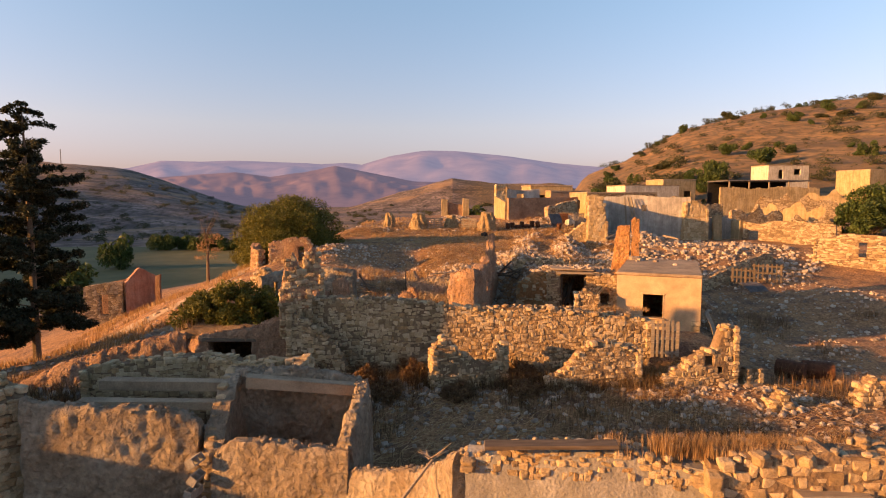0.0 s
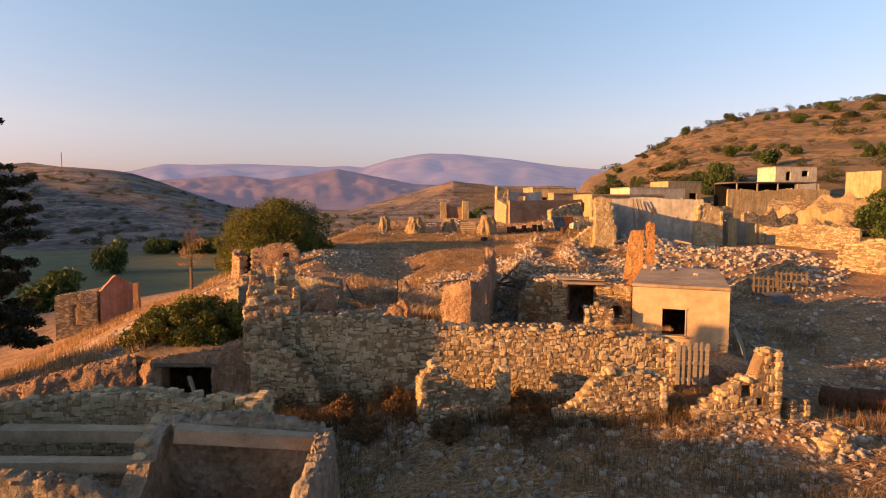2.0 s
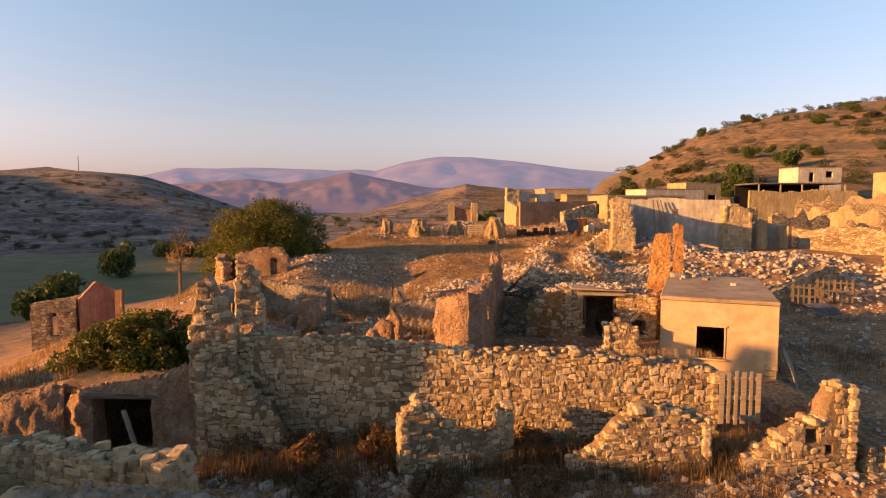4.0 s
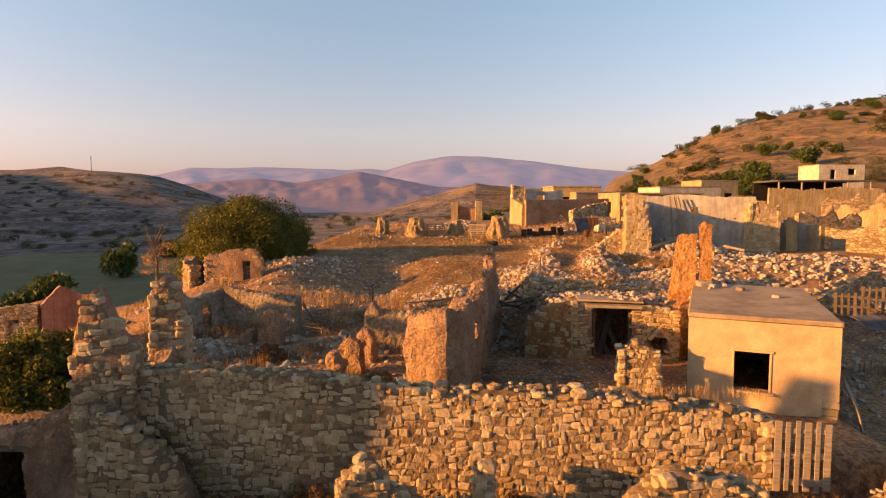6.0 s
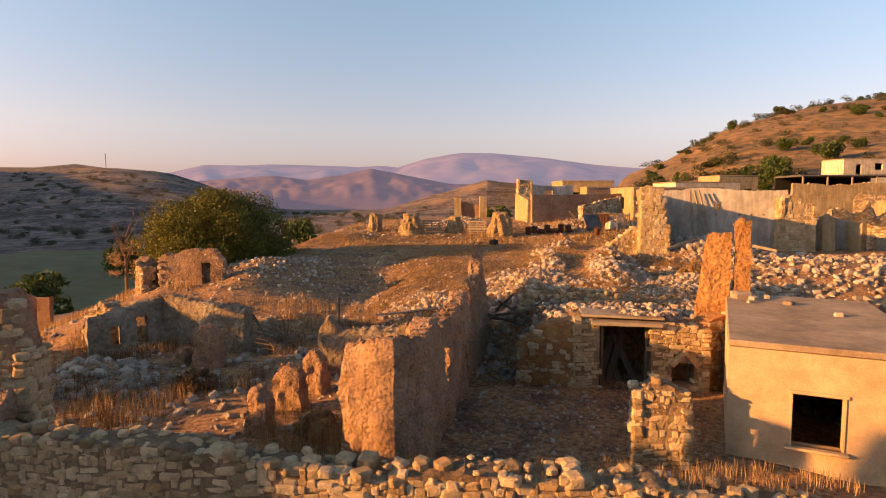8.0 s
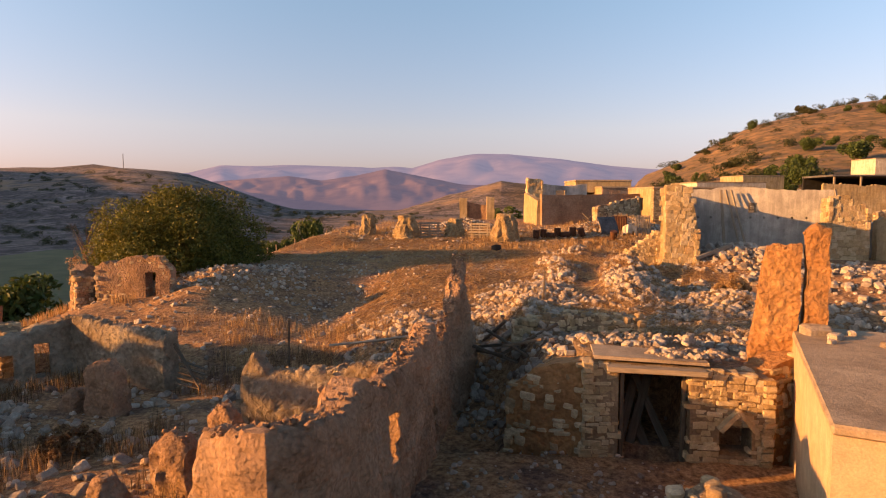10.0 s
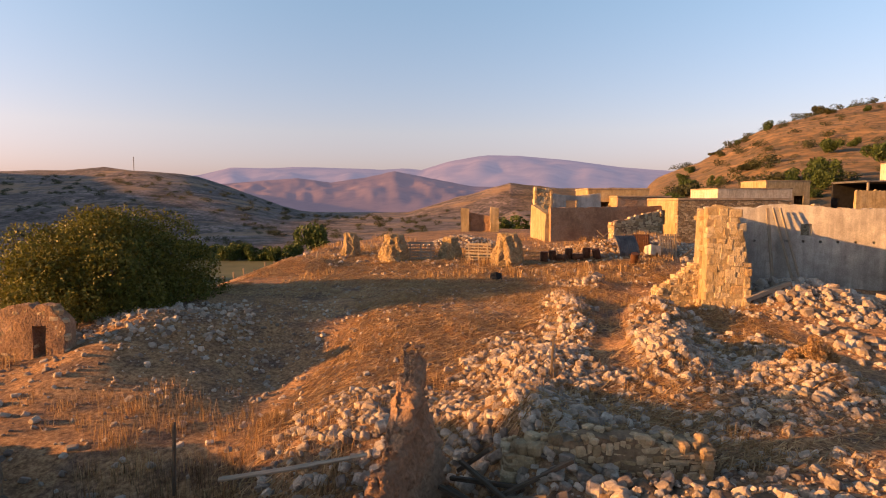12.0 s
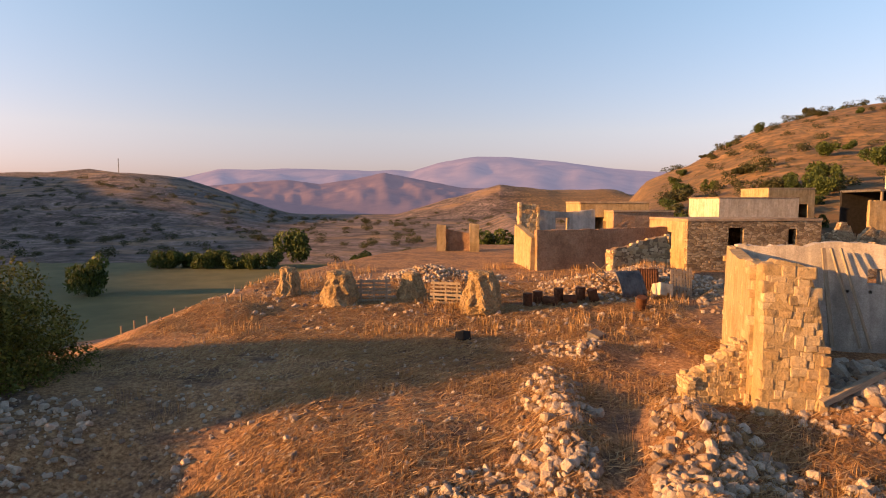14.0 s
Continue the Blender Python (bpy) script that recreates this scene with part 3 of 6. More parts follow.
def ruin(name, label, pts, tops, thick, mat, base=None, holes=(), seed=0, stones=None, category="wall", **kw):
    """One standing ruined wall. stones: a dict of how its stones are laid, or None for mud and plaster."""
    ln = Line(pts)
    if base is None:
        base = min(gz(*ln.at(s)) for s in np.linspace(0, ln.length, 12)) - 0.25
    if stones is not None:
        kw.setdefault("rough", 0.015)
    elif mat in (MUD, LIME_MUD, ADOBE) and min(p[1] for p in pts) < 40:
        kw["step"] = 0.055
        kw.setdefault("crumb", 0.028 if mat is LIME_MUD else 0.075)
    v, f = wall_core(pts, tops, base, thick, holes, seed=seed, **kw)
    ob = new(name, mesh_from(name, v, f, mat, stones is None))
    bm = bmesh.new()
    bm.from_mesh(ob.data)
    bmesh.ops.remove_doubles(bm, verts=bm.verts, dist=0.002)
    bm.to_mesh(ob.data)
    bm.free()
    ob.data.set_sharp_from_angle(angle=radians(38))
    tagged(ob, label, category, kind="structure")
    if kw.get("crumb"):
        # clods and small stones along the broken top
        rng, items = random.Random(seed + 900), []
        for _ in range(int(ln.length * 34)):
            s = rng.uniform(0, ln.length)
            d, p = ln.way(s), ln.at(s)
            o = rng.gauss(0, 0.17) * thick
            r = 0.02 + 0.055 * rng.random() ** 2
            items.append((rot_xyz(rng, 0.8) @ np.diag([r * 1.3, r, r * 0.8]), np.array([p[0] + d[1] * o, p[1] - d[0] * o, profile(tops, s) + rng.uniform(-0.06, 0.02) - abs(o) * 0.15])))
        tagged(put("clods", join_stones("clods", LOOSE_TRIS, items, mat), ob), kind="stuff")
    if stones is not None:
        LAID.append((ob, ln, tops, base, thick, holes, seed, kw.get("thin", 0.25), stones))
    return ob


def stone_meshes(count, mat, name, square=0.5, seed=5):
    """Irregular stones of about unit size; square: 1 is a dressed block, 0 a field stone."""
    rng, out = random.Random(seed), []
    for k in range(count):
        bm = bmesh.new()
        # a block whose corners are knocked off, more so for field stones
        pull = 0.10 + 0.55 * (1 - square)
        for sx in (-1, 1):
            for sy in (-1, 1):
                for sz in (-1, 1):
                    out_by = rng.uniform(0.82 + 0.12 * square, 1)
                    for ax in range(3):
                        p = [c * out_by * (1 - pull * rng.uniform(0.6, 1.3)) for c in (sx, sy, sz)]
                        p[ax] = (sx, sy, sz)[ax] * out_by * (1 - 0.12 * (1 - square) * rng.random())
                        bm.verts.new(Vector(p) * 0.5)
        r = bmesh.ops.convex_hull(bm, input=bm.verts[:])
        junk = [g for g in r["geom_interior"] + r["geom_unused"] if isinstance(g, bmesh.types.BMVert)]
        if junk:
            bmesh.ops.delete(bm, geom=list(set(junk)), context="VERTS")
        for ax in range(3):
            lo, hi = min(v.co[ax] for v in bm.verts), max(v.co[ax] for v in bm.verts)
            for v in bm.verts:
                v.co[ax] = (v.co[ax] - lo) / (hi - lo) - 0.5
        me = bpy.data.meshes.new(name)
        bm.to_mesh(me)
        bm.free()
        me.materials.append(mat)
        out.append(me)
    return out


FIELD_STONES = stone_meshes(40, STONE, "stone", 0.42, 5)
BLOCKS = stone_meshes(20, STONE_ASHLAR, "stone", 0.80, 9)
LOOSE = stone_meshes(30, RUBBLE, "stone", 0.50, 13)


def tri_arrays(meshes):
    out = []
    for me in meshes:
        me.calc_loop_triangles()
        v = np.array([p.co[:] for p in me.vertices])
        t = np.array([t.vertices[:] for t in me.loop_triangles])
        out.append((v, t))
    return out


LOOSE_TRIS = tri_arrays(LOOSE)
FIELD_TRIS = tri_arrays(FIELD_STONES)
BLOCK_TRIS = tri_arrays(BLOCKS)


def join_stones(name, tris, items, mat):
    """One mesh from stones at (matrix 3x3, place)."""
    vs, fs, n = [], [], 0
    for k, (m, p) in enumerate(items):
        v, t = tris[(k * 7 + 3) % len(tris)]
        vs.append(v @ m.T + p)
        fs.append(t + n)
        n += len(v)
    return mesh_arrays(name, np.concatenate(vs), np.concatenate(fs), mat)


def rot_xyz(rng, tilt=math.pi):
    return np.array(Euler((rng.uniform(-tilt, tilt), rng.uniform(-tilt, tilt), rng.uniform(-math.pi, math.pi))).to_matrix())


def rubble(name, label, x, y, rx, ry, n, size, seed=0, sink=0.25, extra=0.0, mat=None, level=None, clear=None):
    """Loose stones strewn over the ground, thickest in the middle."""
    rng, items = random.Random(seed), []
    r = np.array([math.sqrt(rng.random()) if extra == 0 else rng.random() ** extra for _ in range(n)])
    a = np.array([rng.uniform(0, 2 * math.pi) for _ in range(n)])
    px, py = x + rx * r * np.cos(a), y + ry * r * np.sin(a)
    if clear is not None:
        ok = ~clear(px, py)
        px, py, n = px[ok], py[ok], int(ok.sum())
    pz = ground_z(px, py) if level is None else np.full(n, level)
    for k in range(n):
        s = size[0] + (size[1] - size[0]) * rng.random() ** 2.2
        sc = np.diag([s * rng.uniform(0.8, 1.35), s * rng.uniform(0.7, 1.1), s * rng.uniform(0.5, 0.9)])
        items.append((rot_xyz(rng, 0.7) @ sc, np.array([px[k], py[k], pz[k] + s * (0.32 - sink)])))
    return tagged(new(name, join_stones(name, LOOSE_TRIS, items, mat or RUBBLE)), label, "rubble", kind="stuff")


def blades(name, label, spots, mat, height, per, spread, width=0.012, lean=0.35, seed=0, category="grass", base=None):
    """Upright dry grass: tufts of thin bent blades at the given places."""
    rng = np.random.RandomState(seed)
    vs, fs, n = [], [], 0
    for sx, sy in spots:
        k = max(3, int(per * rng.uniform(0.6, 1.4)))
        hx, hy = sx + rng.normal(0, spread, k), sy + rng.normal(0, spread, k)
        hz = ground_z(hx, hy) - 0.02 if base is None else np.full(k, base(sx, sy))
        h = height * rng.uniform(0.45, 1.15, k)
        a = rng.uniform(0, 2 * math.pi, k)
        lx, ly = np.cos(a) * h * rng.uniform(0, lean, k), np.sin(a) * h * rng.uniform(0, lean, k)
        b = rng.uniform(0, 2 * math.pi, k)
        wx, wy = np.cos(b) * width, np.sin(b) * width
        p = np.stack([np.stack([hx - wx, hy - wy, hz], 1), np.stack([hx + wx, hy + wy, hz], 1),
                      np.stack([hx + lx * 0.4 + wx * 0.8, hy + ly * 0.4 + wy * 0.8, hz + h * 0.6], 1),
                      np.stack([hx + lx * 0.4 - wx * 0.8, hy + ly * 0.4 - wy * 0.8, hz + h * 0.6], 1),
                      np.stack([hx + lx, hy + ly, hz + h], 1)], 1)
        vs.append(p.reshape(-1, 3))
        i = n + np.arange(k) * 5
        fs.append(np.concatenate([np.stack([i, i + 1, i + 2], 1), np.stack([i, i + 2, i + 3], 1), np.stack([i + 3, i + 2, i + 4], 1)]))
        n += 5 * k
    return tagged(new(name, mesh_arrays(name, np.concatenate(vs), np.concatenate(fs), mat)), label, category, kind="stuff")


def strewn(name, label, x0, x1, y0, y1, n, mat, length, width, seed, keep):
    """Straw lying flat on the ground."""
    rng = np.random.RandomState(seed)
    x, y = rng.uniform(x0, x1, n), rng.uniform(y0, y1, n)
    k = keep(x, y)
    x, y = x[k], y[k]
    n = len(x)
    l, w, a = length * rng.uniform(0.4, 1.2, n), width * rng.uniform(0.6, 1.4, n), rng.uniform(0, math.pi, n)
    dx, dy = np.cos(a) * l / 2, np.sin(a) * l / 2
    px, py = -np.sin(a) * w, np.cos(a) * w
    za, zb = ground_z(x - dx, y - dy) + rng.uniform(0.005, 0.05, n), ground_z(x + dx, y + dy) + rng.uniform(0.01, 0.11, n)
    v = np.stack([np.stack([x - dx - px, y - dy - py, za], 1), np.stack([x - dx + px, y - dy + py, za + 0.01], 1),
                  np.stack([x + dx + px, y + dy + py, zb + 0.01], 1), np.stack([x + dx - px, y + dy - py, zb], 1)], 1).reshape(-1, 3)
    i = np.arange(n) * 4
    return tagged(new(name, mesh_arrays(name, v, np.stack([i, i + 1, i + 2, i + 3], 1), mat)), label, "straw", kind="stuff")


def leaf_cloud(centres, radii, n, size, seed, squash=0.8, shell=0.55):
    """Arrays of small leaves on and in clumps."""
    rng = np.random.RandomState(seed)
    c, r = np.array(centres, float), np.array(radii, float)
    w = r ** 2 / (r ** 2).sum()
    k = rng.choice(len(c), n, p=w)
    d = rng.normal(size=(n, 3))
    d /= np.linalg.norm(d, axis=1)[:, None]
    q = r[k] * (shell + (1 - shell) * rng.rand(n) ** 0.6) * rng.uniform(0.85, 1.12, n)
    p = c[k] + d * q[:, None] * np.array([1, 1, squash])
    t1 = rng.normal(size=(n, 3)) + d * 0.3
    t1 /= np.linalg.norm(t1, axis=1)[:, None]
    t2 = np.cross(t1, rng.normal(size=(n, 3)))
    t2 /= np.linalg.norm(t2, axis=1)[:, None]
    s = size * rng.uniform(0.6, 1.4, n)[:, None]
    v = np.stack([p - t1 * s, p + t2 * s * 0.45, p + t1 * s, p - t2 * s * 0.45], 1).reshape(-1, 3)
    i = np.arange(n) * 4
    return v, np.stack([i, i + 1, i + 2, i + 3], 1)


def tube(bm, a, b, ra, rb, sides=7):
    a, b = Vector(a), Vector(b)
    q = (b - a).to_track_quat("Z", "Y")
    rings = []
    for p, r in ((a, ra), (b, rb)):
        rings.append([bm.verts.new(p + q @ Vector((math.cos(2 * math.pi * k / sides) * r, math.sin(2 * math.pi * k / sides) * r, 0))) for k in range(sides)])
    for k in range(sides):
        bm.faces.new((rings[0][k], rings[0][(k + 1) % sides], rings[1][(k + 1) % sides], rings[1][k]))
    bm.faces.new(rings[0][::-1])
    bm.faces.new(rings[1])


def bush(name, label, x, y, rx, ry, h, leaf, n, size, seed, clumps=34, base=None, category="bush", trunk=True, fill=True):
    """A dense crown of many clumps of leaves on short limbs."""
    rng = random.Random(seed)
    z0 = gz(x, y) if base is None else base
    ob = empty(name, label, category, pose(x, y, z0))
    cs, rs = [], []
    for k in range(clumps):
        q = (k + 0.5) / clumps
        a, up = k * 2.39996 + rng.uniform(-0.3, 0.3), 1 - q * 1.05
        ring = math.sqrt(max(0.0, 1 - max(0, up) ** 2))
        f = rng.uniform(0.66, 0.86) if rng.random() < 0.75 else rng.uniform(0.3, 0.6)
        lump = 1 + 0.16 * math.sin(3 * a + seed) * ring
        cs.append((math.cos(a) * ring * rx * f * lump, math.sin(a) * ring * ry * f * lump, h * (0.12 + 0.70 * max(0.0, up) * f * 1.2)))
        rs.append(min(rx, ry, h) * rng.uniform(0.18, 0.32))
    v, f = leaf_cloud(cs, rs, n, size, seed)
    v[:, 2] = np.maximum(v[:, 2], 0.03)
    put("crown", mesh_arrays("crown", v, f, leaf), ob)
    if trunk:
        bm = bmesh.new()
        for k in range(7):
            c = cs[rng.randrange(len(cs))]
            mid = (c[0] * 0.35 + rng.uniform(-0.1, 0.1), c[1] * 0.35, c[2] * 0.5)
            tube(bm, (rng.uniform(-0.15, 0.15), rng.uniform(-0.15, 0.15), -0.1), mid, 0.035 * h, 0.022 * h, 6)
            tube(bm, mid, c, 0.022 * h, 0.008 * h, 5)
        part("trunk", bm, BARK, ob)
    return ob


# ---- the ruined walls ----
RUBBLE_LAY = dict(w=(0.07, 0.27), h=(0.06, 0.15), depth=0.2, proud=0.02, sides=("front", "left", "right"), blocks=False)


def lay(**kw):
    return {**RUBBLE_LAY, **kw}


# the long retaining wall across the middle
ruin("long_stone_wall", "long dry-stone retaining wall of pale limestone rubble", [(-4.6, 18.75), (-1.0, 18.72), (3.0, 18.72), (6.75, 18.65)],
     [(0, 3.75), (2.4, 3.75), (4.2, 3.6), (5.6, 3.38), (7.0, 3.45), (8.5, 3.4), (10.4, 3.2), (11.55, 3.0)], 0.55, MORTAR, base=0.9, seed=3, stones=lay(top=True))
# cellar front with a dark doorway, the stump above it and the curved breach
ruin("cellar_wall", "stone cellar front with a dark doorway", [(-8.6, 18.75), (-7.9, 18.45), (-4.7, 18.3)], [(0, 2.3), (0.8, 2.6), (2.6, 2.9), (3.9, 3.5)], 0.5, MUD, base=0.7,
     holes=[(1.05, 2.5, 0.7, 2.42)], seed=5, rough=0.08)
ruin("breached_wall", "broken end of a stone wall, sloping down in a curve", [(-4.9, 18.02), (-2.85, 17.95)],
     [(0, 3.5), (0.6, 3.1), (1.1, 2.7), (1.6, 2.2), (2.05, 1.3)], 0.5, MORTAR, base=0.8, seed=7, stones=lay(top=True))
ruin("wall_stump", "tall ragged stump of a plastered stone wall", [(-5.25, 18.35), (-4.35, 18.55)],
     [(0, 4.1), (0.18, 5.05), (0.42, 5.3), (0.56, 5.0), (0.7, 4.5), (0.92, 4.2)], 0.6, MUD, base=2.6, seed=9, rough=0.03, ragged=0.16, stones=lay(fill=0.9))
ruin("wall_stump", "tall narrow stump of a stone wall", [(-4.95, 20.35), (-4.35, 20.5)],
     [(0, 4.9), (0.2, 5.3), (0.42, 5.2), (0.62, 4.3)], 0.7, MUD, base=2.3, seed=11, rough=0.03, ragged=0.12, stones=lay())
ruin("cellar_side_wall", "crumbled side wall between two stumps", [(-4.55, 18.7), (-4.6, 20.2)], [(0, 4.2), (0.4, 3.7), (1.1, 3.5), (1.5, 4.0)], 0.5, MUD, base=2.2, seed=13, rough=0.07)

ruin("earth_bank", "slumped earthen bank below a cellar roof", [(-13.2, 17.4), (-10.6, 18.2), (-8.5, 18.75)], [(0, 1.3), (1.4, 1.9), (3.0, 2.3), (4.8, 2.65)], 1.0, MUD, base=0.0, seed=14, rough=0.07, thin=0.5, crumb=0.03)

# stubs in front of the long wall
ruin("low_stone_wall", "low broken dry-stone wall in dry grass", [(3.2, 17.1), (6.0, 17.3)], [(0, 1.5), (0.5, 1.8), (0.9, 2.3), (1.5, 2.75), (2.2, 2.6), (2.8, 2.4)], 0.5, MORTAR,
     base=0.8, seed=15, stones=lay(top=True))
ruin("low_stone_wall", "low heap-like remnant of a stone wall", [(-0.35, 17.0), (0.9, 17.3), (1.9, 17.8)], [(0, 2.5), (0.45, 2.85), (0.8, 2.4), (1.4, 2.0), (2.0, 1.9), (2.5, 2.0)], 0.55, MORTAR,
     base=0.8, seed=17, stones=lay(top=True))
ruin("stone_post", "narrow upright stone jamb left standing", [(1.75, 17.75), (1.98, 17.78)], [(0, 2.45), (0.23, 2.5)], 0.3, MORTAR, base=0.8, seed=19, ragged=0.03, stones=lay(w=(0.2, 0.24)))
ruin("stone_pier_wall", "stepped stone wall end with two small niches", [(6.7, 17.15), (8.95, 17.35)],
     [(0, 1.55), (0.5, 1.8), (1.0, 2.2), (1.5, 2.4), (1.75, 2.45), (1.82, 3.1), (2.2, 3.1)], 0.55, MORTAR, base=0.8, seed=21, ragged=0.05,
     holes=[(1.22, 1.5, 1.95, 2.25), (1.62, 1.8, 1.7, 1.92)], stones=lay(top=True))
ruin("slumped_mud_wall", "slumped earthen wall behind a stone pier", [(8.75, 17.5), (9.6, 19.2), (10.4, 20.6)], [(0, 2.9), (0.9, 2.6), (2.2, 2.0), (3.5, 1.3)], 0.6, MUD, base=0.8, seed=23)
ruin("stone_post", "short square stone pier", [(9.3, 17.4), (9.8, 17.5)], [(0, 1.8), (0.5, 1.75)], 0.45, MORTAR, base=0.7, seed=25, ragged=0.05, stones=lay())
ruin("low_stone_wall", "stub of a stone wall in rubble", [(9.0, 15.45), (9.6, 15.5)], [(0, 1.3), (0.35, 1.75), (0.6, 1.4)], 0.5, MORTAR, base=0.6, seed=27, stones=lay(top=True))
ruin("low_stone_wall", "short stub of pale stones", [(11.6, 15.8), (12.6, 15.9)], [(0, 1.3), (0.5, 1.95), (1.0, 1.8)], 0.5, MORTAR, base=0.6, seed=28, stones=lay(top=True))

# the mud-brick wall with its spike, and the yard behind
ruin("mud_wall", "thick eroded mud-brick wall with a slit window", [(0.3, 21.55), (1.05, 21.1), (1.3, 21.6), (1.98, 26.2)],
     [(0, 4.2), (0.4, 4.35), (0.9, 4.4), (1.3, 4.35), (2.0, 4.22), (2.5, 4.42), (3.2, 4.1), (4.5, 4.14), (6.1, 4.36)], 0.5, MUD, base=1.2, seed=31, rough=0.07,
     holes=[(3.48, 3.84, 2.85, 3.6)], thin=0.12, step=0.08)
ruin("mud_wall_spike", "pointed spike of weathered mud wall", [(1.95, 26.1), (2.2, 27.6), (2.4, 28.6), (2.55, 29.5)], [(0, 4.1), (0.8, 3.9), (1.5, 4.1), (2.0, 4.4), (2.35, 5.0), (2.65, 5.45), (2.85, 4.9), (3.4, 3.9)], 0.5, MUD, base=2.0, seed=33,
     rough=0.16, thin=0.45, step=0.08, ragged=0.2)
ruin("mud_cross_wall", "low rounded mud wall running to the yard wall", [(-1.6, 26.75), (-1.3, 26.65), (0.2, 26.75), (1.85, 26.6)], [(0, 3.35), (0.25, 3.64), (0.55, 3.32), (1.6, 3.34), (2.6, 3.46), (3.5, 3.8)], 0.5, LIME_MUD, base=1.6, seed=35,
     rough=0.04, thin=0.3)
for k, (x, y, w, t, z1) in enumerate([(-1.75, 22.8, 0.42, 0.5, 3.05), (-1.55, 24.1, 0.6, 0.45, 3.1), (-1.35, 25.3, 0.5, 0.45, 3.12), (-4.85, 27.2, 0.7, 0.5, 3.25), (-5.6, 27.3, 0.4, 0.5, 2.6)]):
    ruin("mud_stump", "rounded stump of mud-brick wall in dry weeds", [(x - w / 2, y), (x + w / 2, y - 0.1)], [(0, z1 - 0.16), (w * 0.3, z1), (w * 0.75, z1 - 0.03), (w, z1 - 0.2)], t, MUD, base=1.7,
         seed=40 + k, thin=0.3, rough=0.07, ragged=0.05, step=0.11)
ruin("yard_back_wall", "earth-mortared stone wall with an open doorway", [(4.86, 26.45), (7.95, 26.25)], [(0, 3.7), (0.6, 3.66), (1.9, 3.66), (2.4, 3.6), (3.1, 3.5)], 0.5, MORTAR, base=1.5,
     holes=[(0.57, 1.78, 1.5, 3.58), (2.27, 2.80, 2.15, 2.66)], seed=47, ragged=0.04, stones=lay(blocks=True, w=(0.12, 0.36), h=(0.055, 0.13), fill=0.95))
ruin("yard_side_wall", "slumped red earth wall beside a doorway", [(3.55, 26.9), (4.1, 26.68), (4.86, 26.5)], [(0, 3.0), (0.5, 3.5), (1.0, 3.62), (1.4, 3.7)], 0.5, ADOBE, base=1.5, seed=46, rough=0.06, stones=lay(fill=0.3))
ruin("stone_stub", "small free-standing stub of stone wall", [(5.2, 22.25), (6.08, 22.12)], [(0, 3.3), (0.3, 3.45), (0.6, 3.4), (0.88, 3.25)], 0.45, MORTAR, base=1.1, seed=49, stones=lay(top=True))
ruin("red_adobe_wall", "tall orange adobe wall fragment with a deep crack", [(8.12, 27.5), (8.32, 27.42), (8.86, 27.2)], [(0, 3.7), (0.1, 4.4), (0.18, 5.3), (0.26, 5.7), (0.8, 5.78)], 0.42, ADOBE, base=2.2, seed=51, rough=0.05, crumb=0.05, thin=0.15, ragged=0.08)
ruin("red_adobe_wall", "slender taller fragment of orange adobe", [(8.93, 27.17), (9.27, 27.05)], [(0, 6.0), (0.17, 6.15), (0.34, 6.05)], 0.45, ADOBE, base=2.2, seed=53, rough=0.05, crumb=0.05, thin=0.3, ragged=0.08)
ruin("adobe_footing", "low footing of red earth and stone", [(7.85, 26.6), (8.6, 26.95), (10.4, 27.0)], [(0, 3.5), (0.5, 3.75), (1.2, 3.8), (2.2, 3.6), (2.7, 3.3)], 0.7, ADOBE, base=1.2, seed=55, rough=0.06, stones=lay(fill=0.75))
ruin("low_stone_wall", "short run of coursed stone in the rubble", [(3.7, 29.3), (6.6, 29.5)], [(0, 3.75), (1.2, 3.95), (2.9, 3.85)], 0.5, MORTAR, base=3.0, seed=57, stones=lay(top=True))
ruin("low_stone_wall", "few courses of stone in the rubble", [(9.2, 33.0), (10.6, 33.3)], [(0, 3.5), (1.4, 3.45)], 0.4, MORTAR, base=2.2, seed=58, stones=lay(top=True))

# west room: low mud walls, and the wall with the small window
ruin("low_mud_wall", "low rounded mud wall with recessed niches", [(-9.1, 28.2), (-7.5, 29.7), (-4.5, 28.95)], [(0, 3.15), (0.8, 3.3), (1.9, 3.6), (2.4, 3.66), (4.0, 3.5), (5.3, 3.4)], 0.5, LIME_MUD, base=1.5, seed=61,
     rough=0.04, thin=0.2, holes=[(0.6, 0.88, 2.2, 2.85), (1.3, 1.62, 2.2, 3.05)])
ruin("stone_stub", "ragged sunlit stump of stone and earth", [(-10.0, 29.7), (-8.9, 29.35)], [(0, 2.6), (0.4, 3.2), (0.8, 3.45), (1.15, 3.2)], 0.6, MORTAR, base=1.2, seed=62, stones=lay(top=True))
ruin("window_wall", "tall mud-and-stone wall with a small window", [(-10.6, 34.95), (-8.0, 35.15)], [(0, 4.3), (0.3, 4.45), (1.4, 4.6), (2.3, 4.65), (2.6, 4.2)], 0.55, MUD, base=1.2, seed=63, rough=0.06,
     holes=[(1.75, 2.1, 3.2, 4.1)], ragged=0.2, stones=lay(sides=("left", "front"), fill=0.5, proud=0.0))
ruin("window_wall_return", "ragged return wall in warm stone", [(-11.8, 37.6), (-11.6, 35.1), (-11.1, 34.8)], [(0, 3.4), (2.0, 4.3), (3.0, 3.9)], 0.55, MUD, base=1.0, seed=65, rough=0.07, stones=lay(fill=0.5))
ruin("pink_house_wall", "pink plastered gable wall of a ruined house", [(-21.85, 39.0), (-20.5, 40.3)], [(0, 1.3), (0.95, 2.3), (1.9, 1.7)], 0.5, PINK_PLASTER, base=-2.5, seed=67)
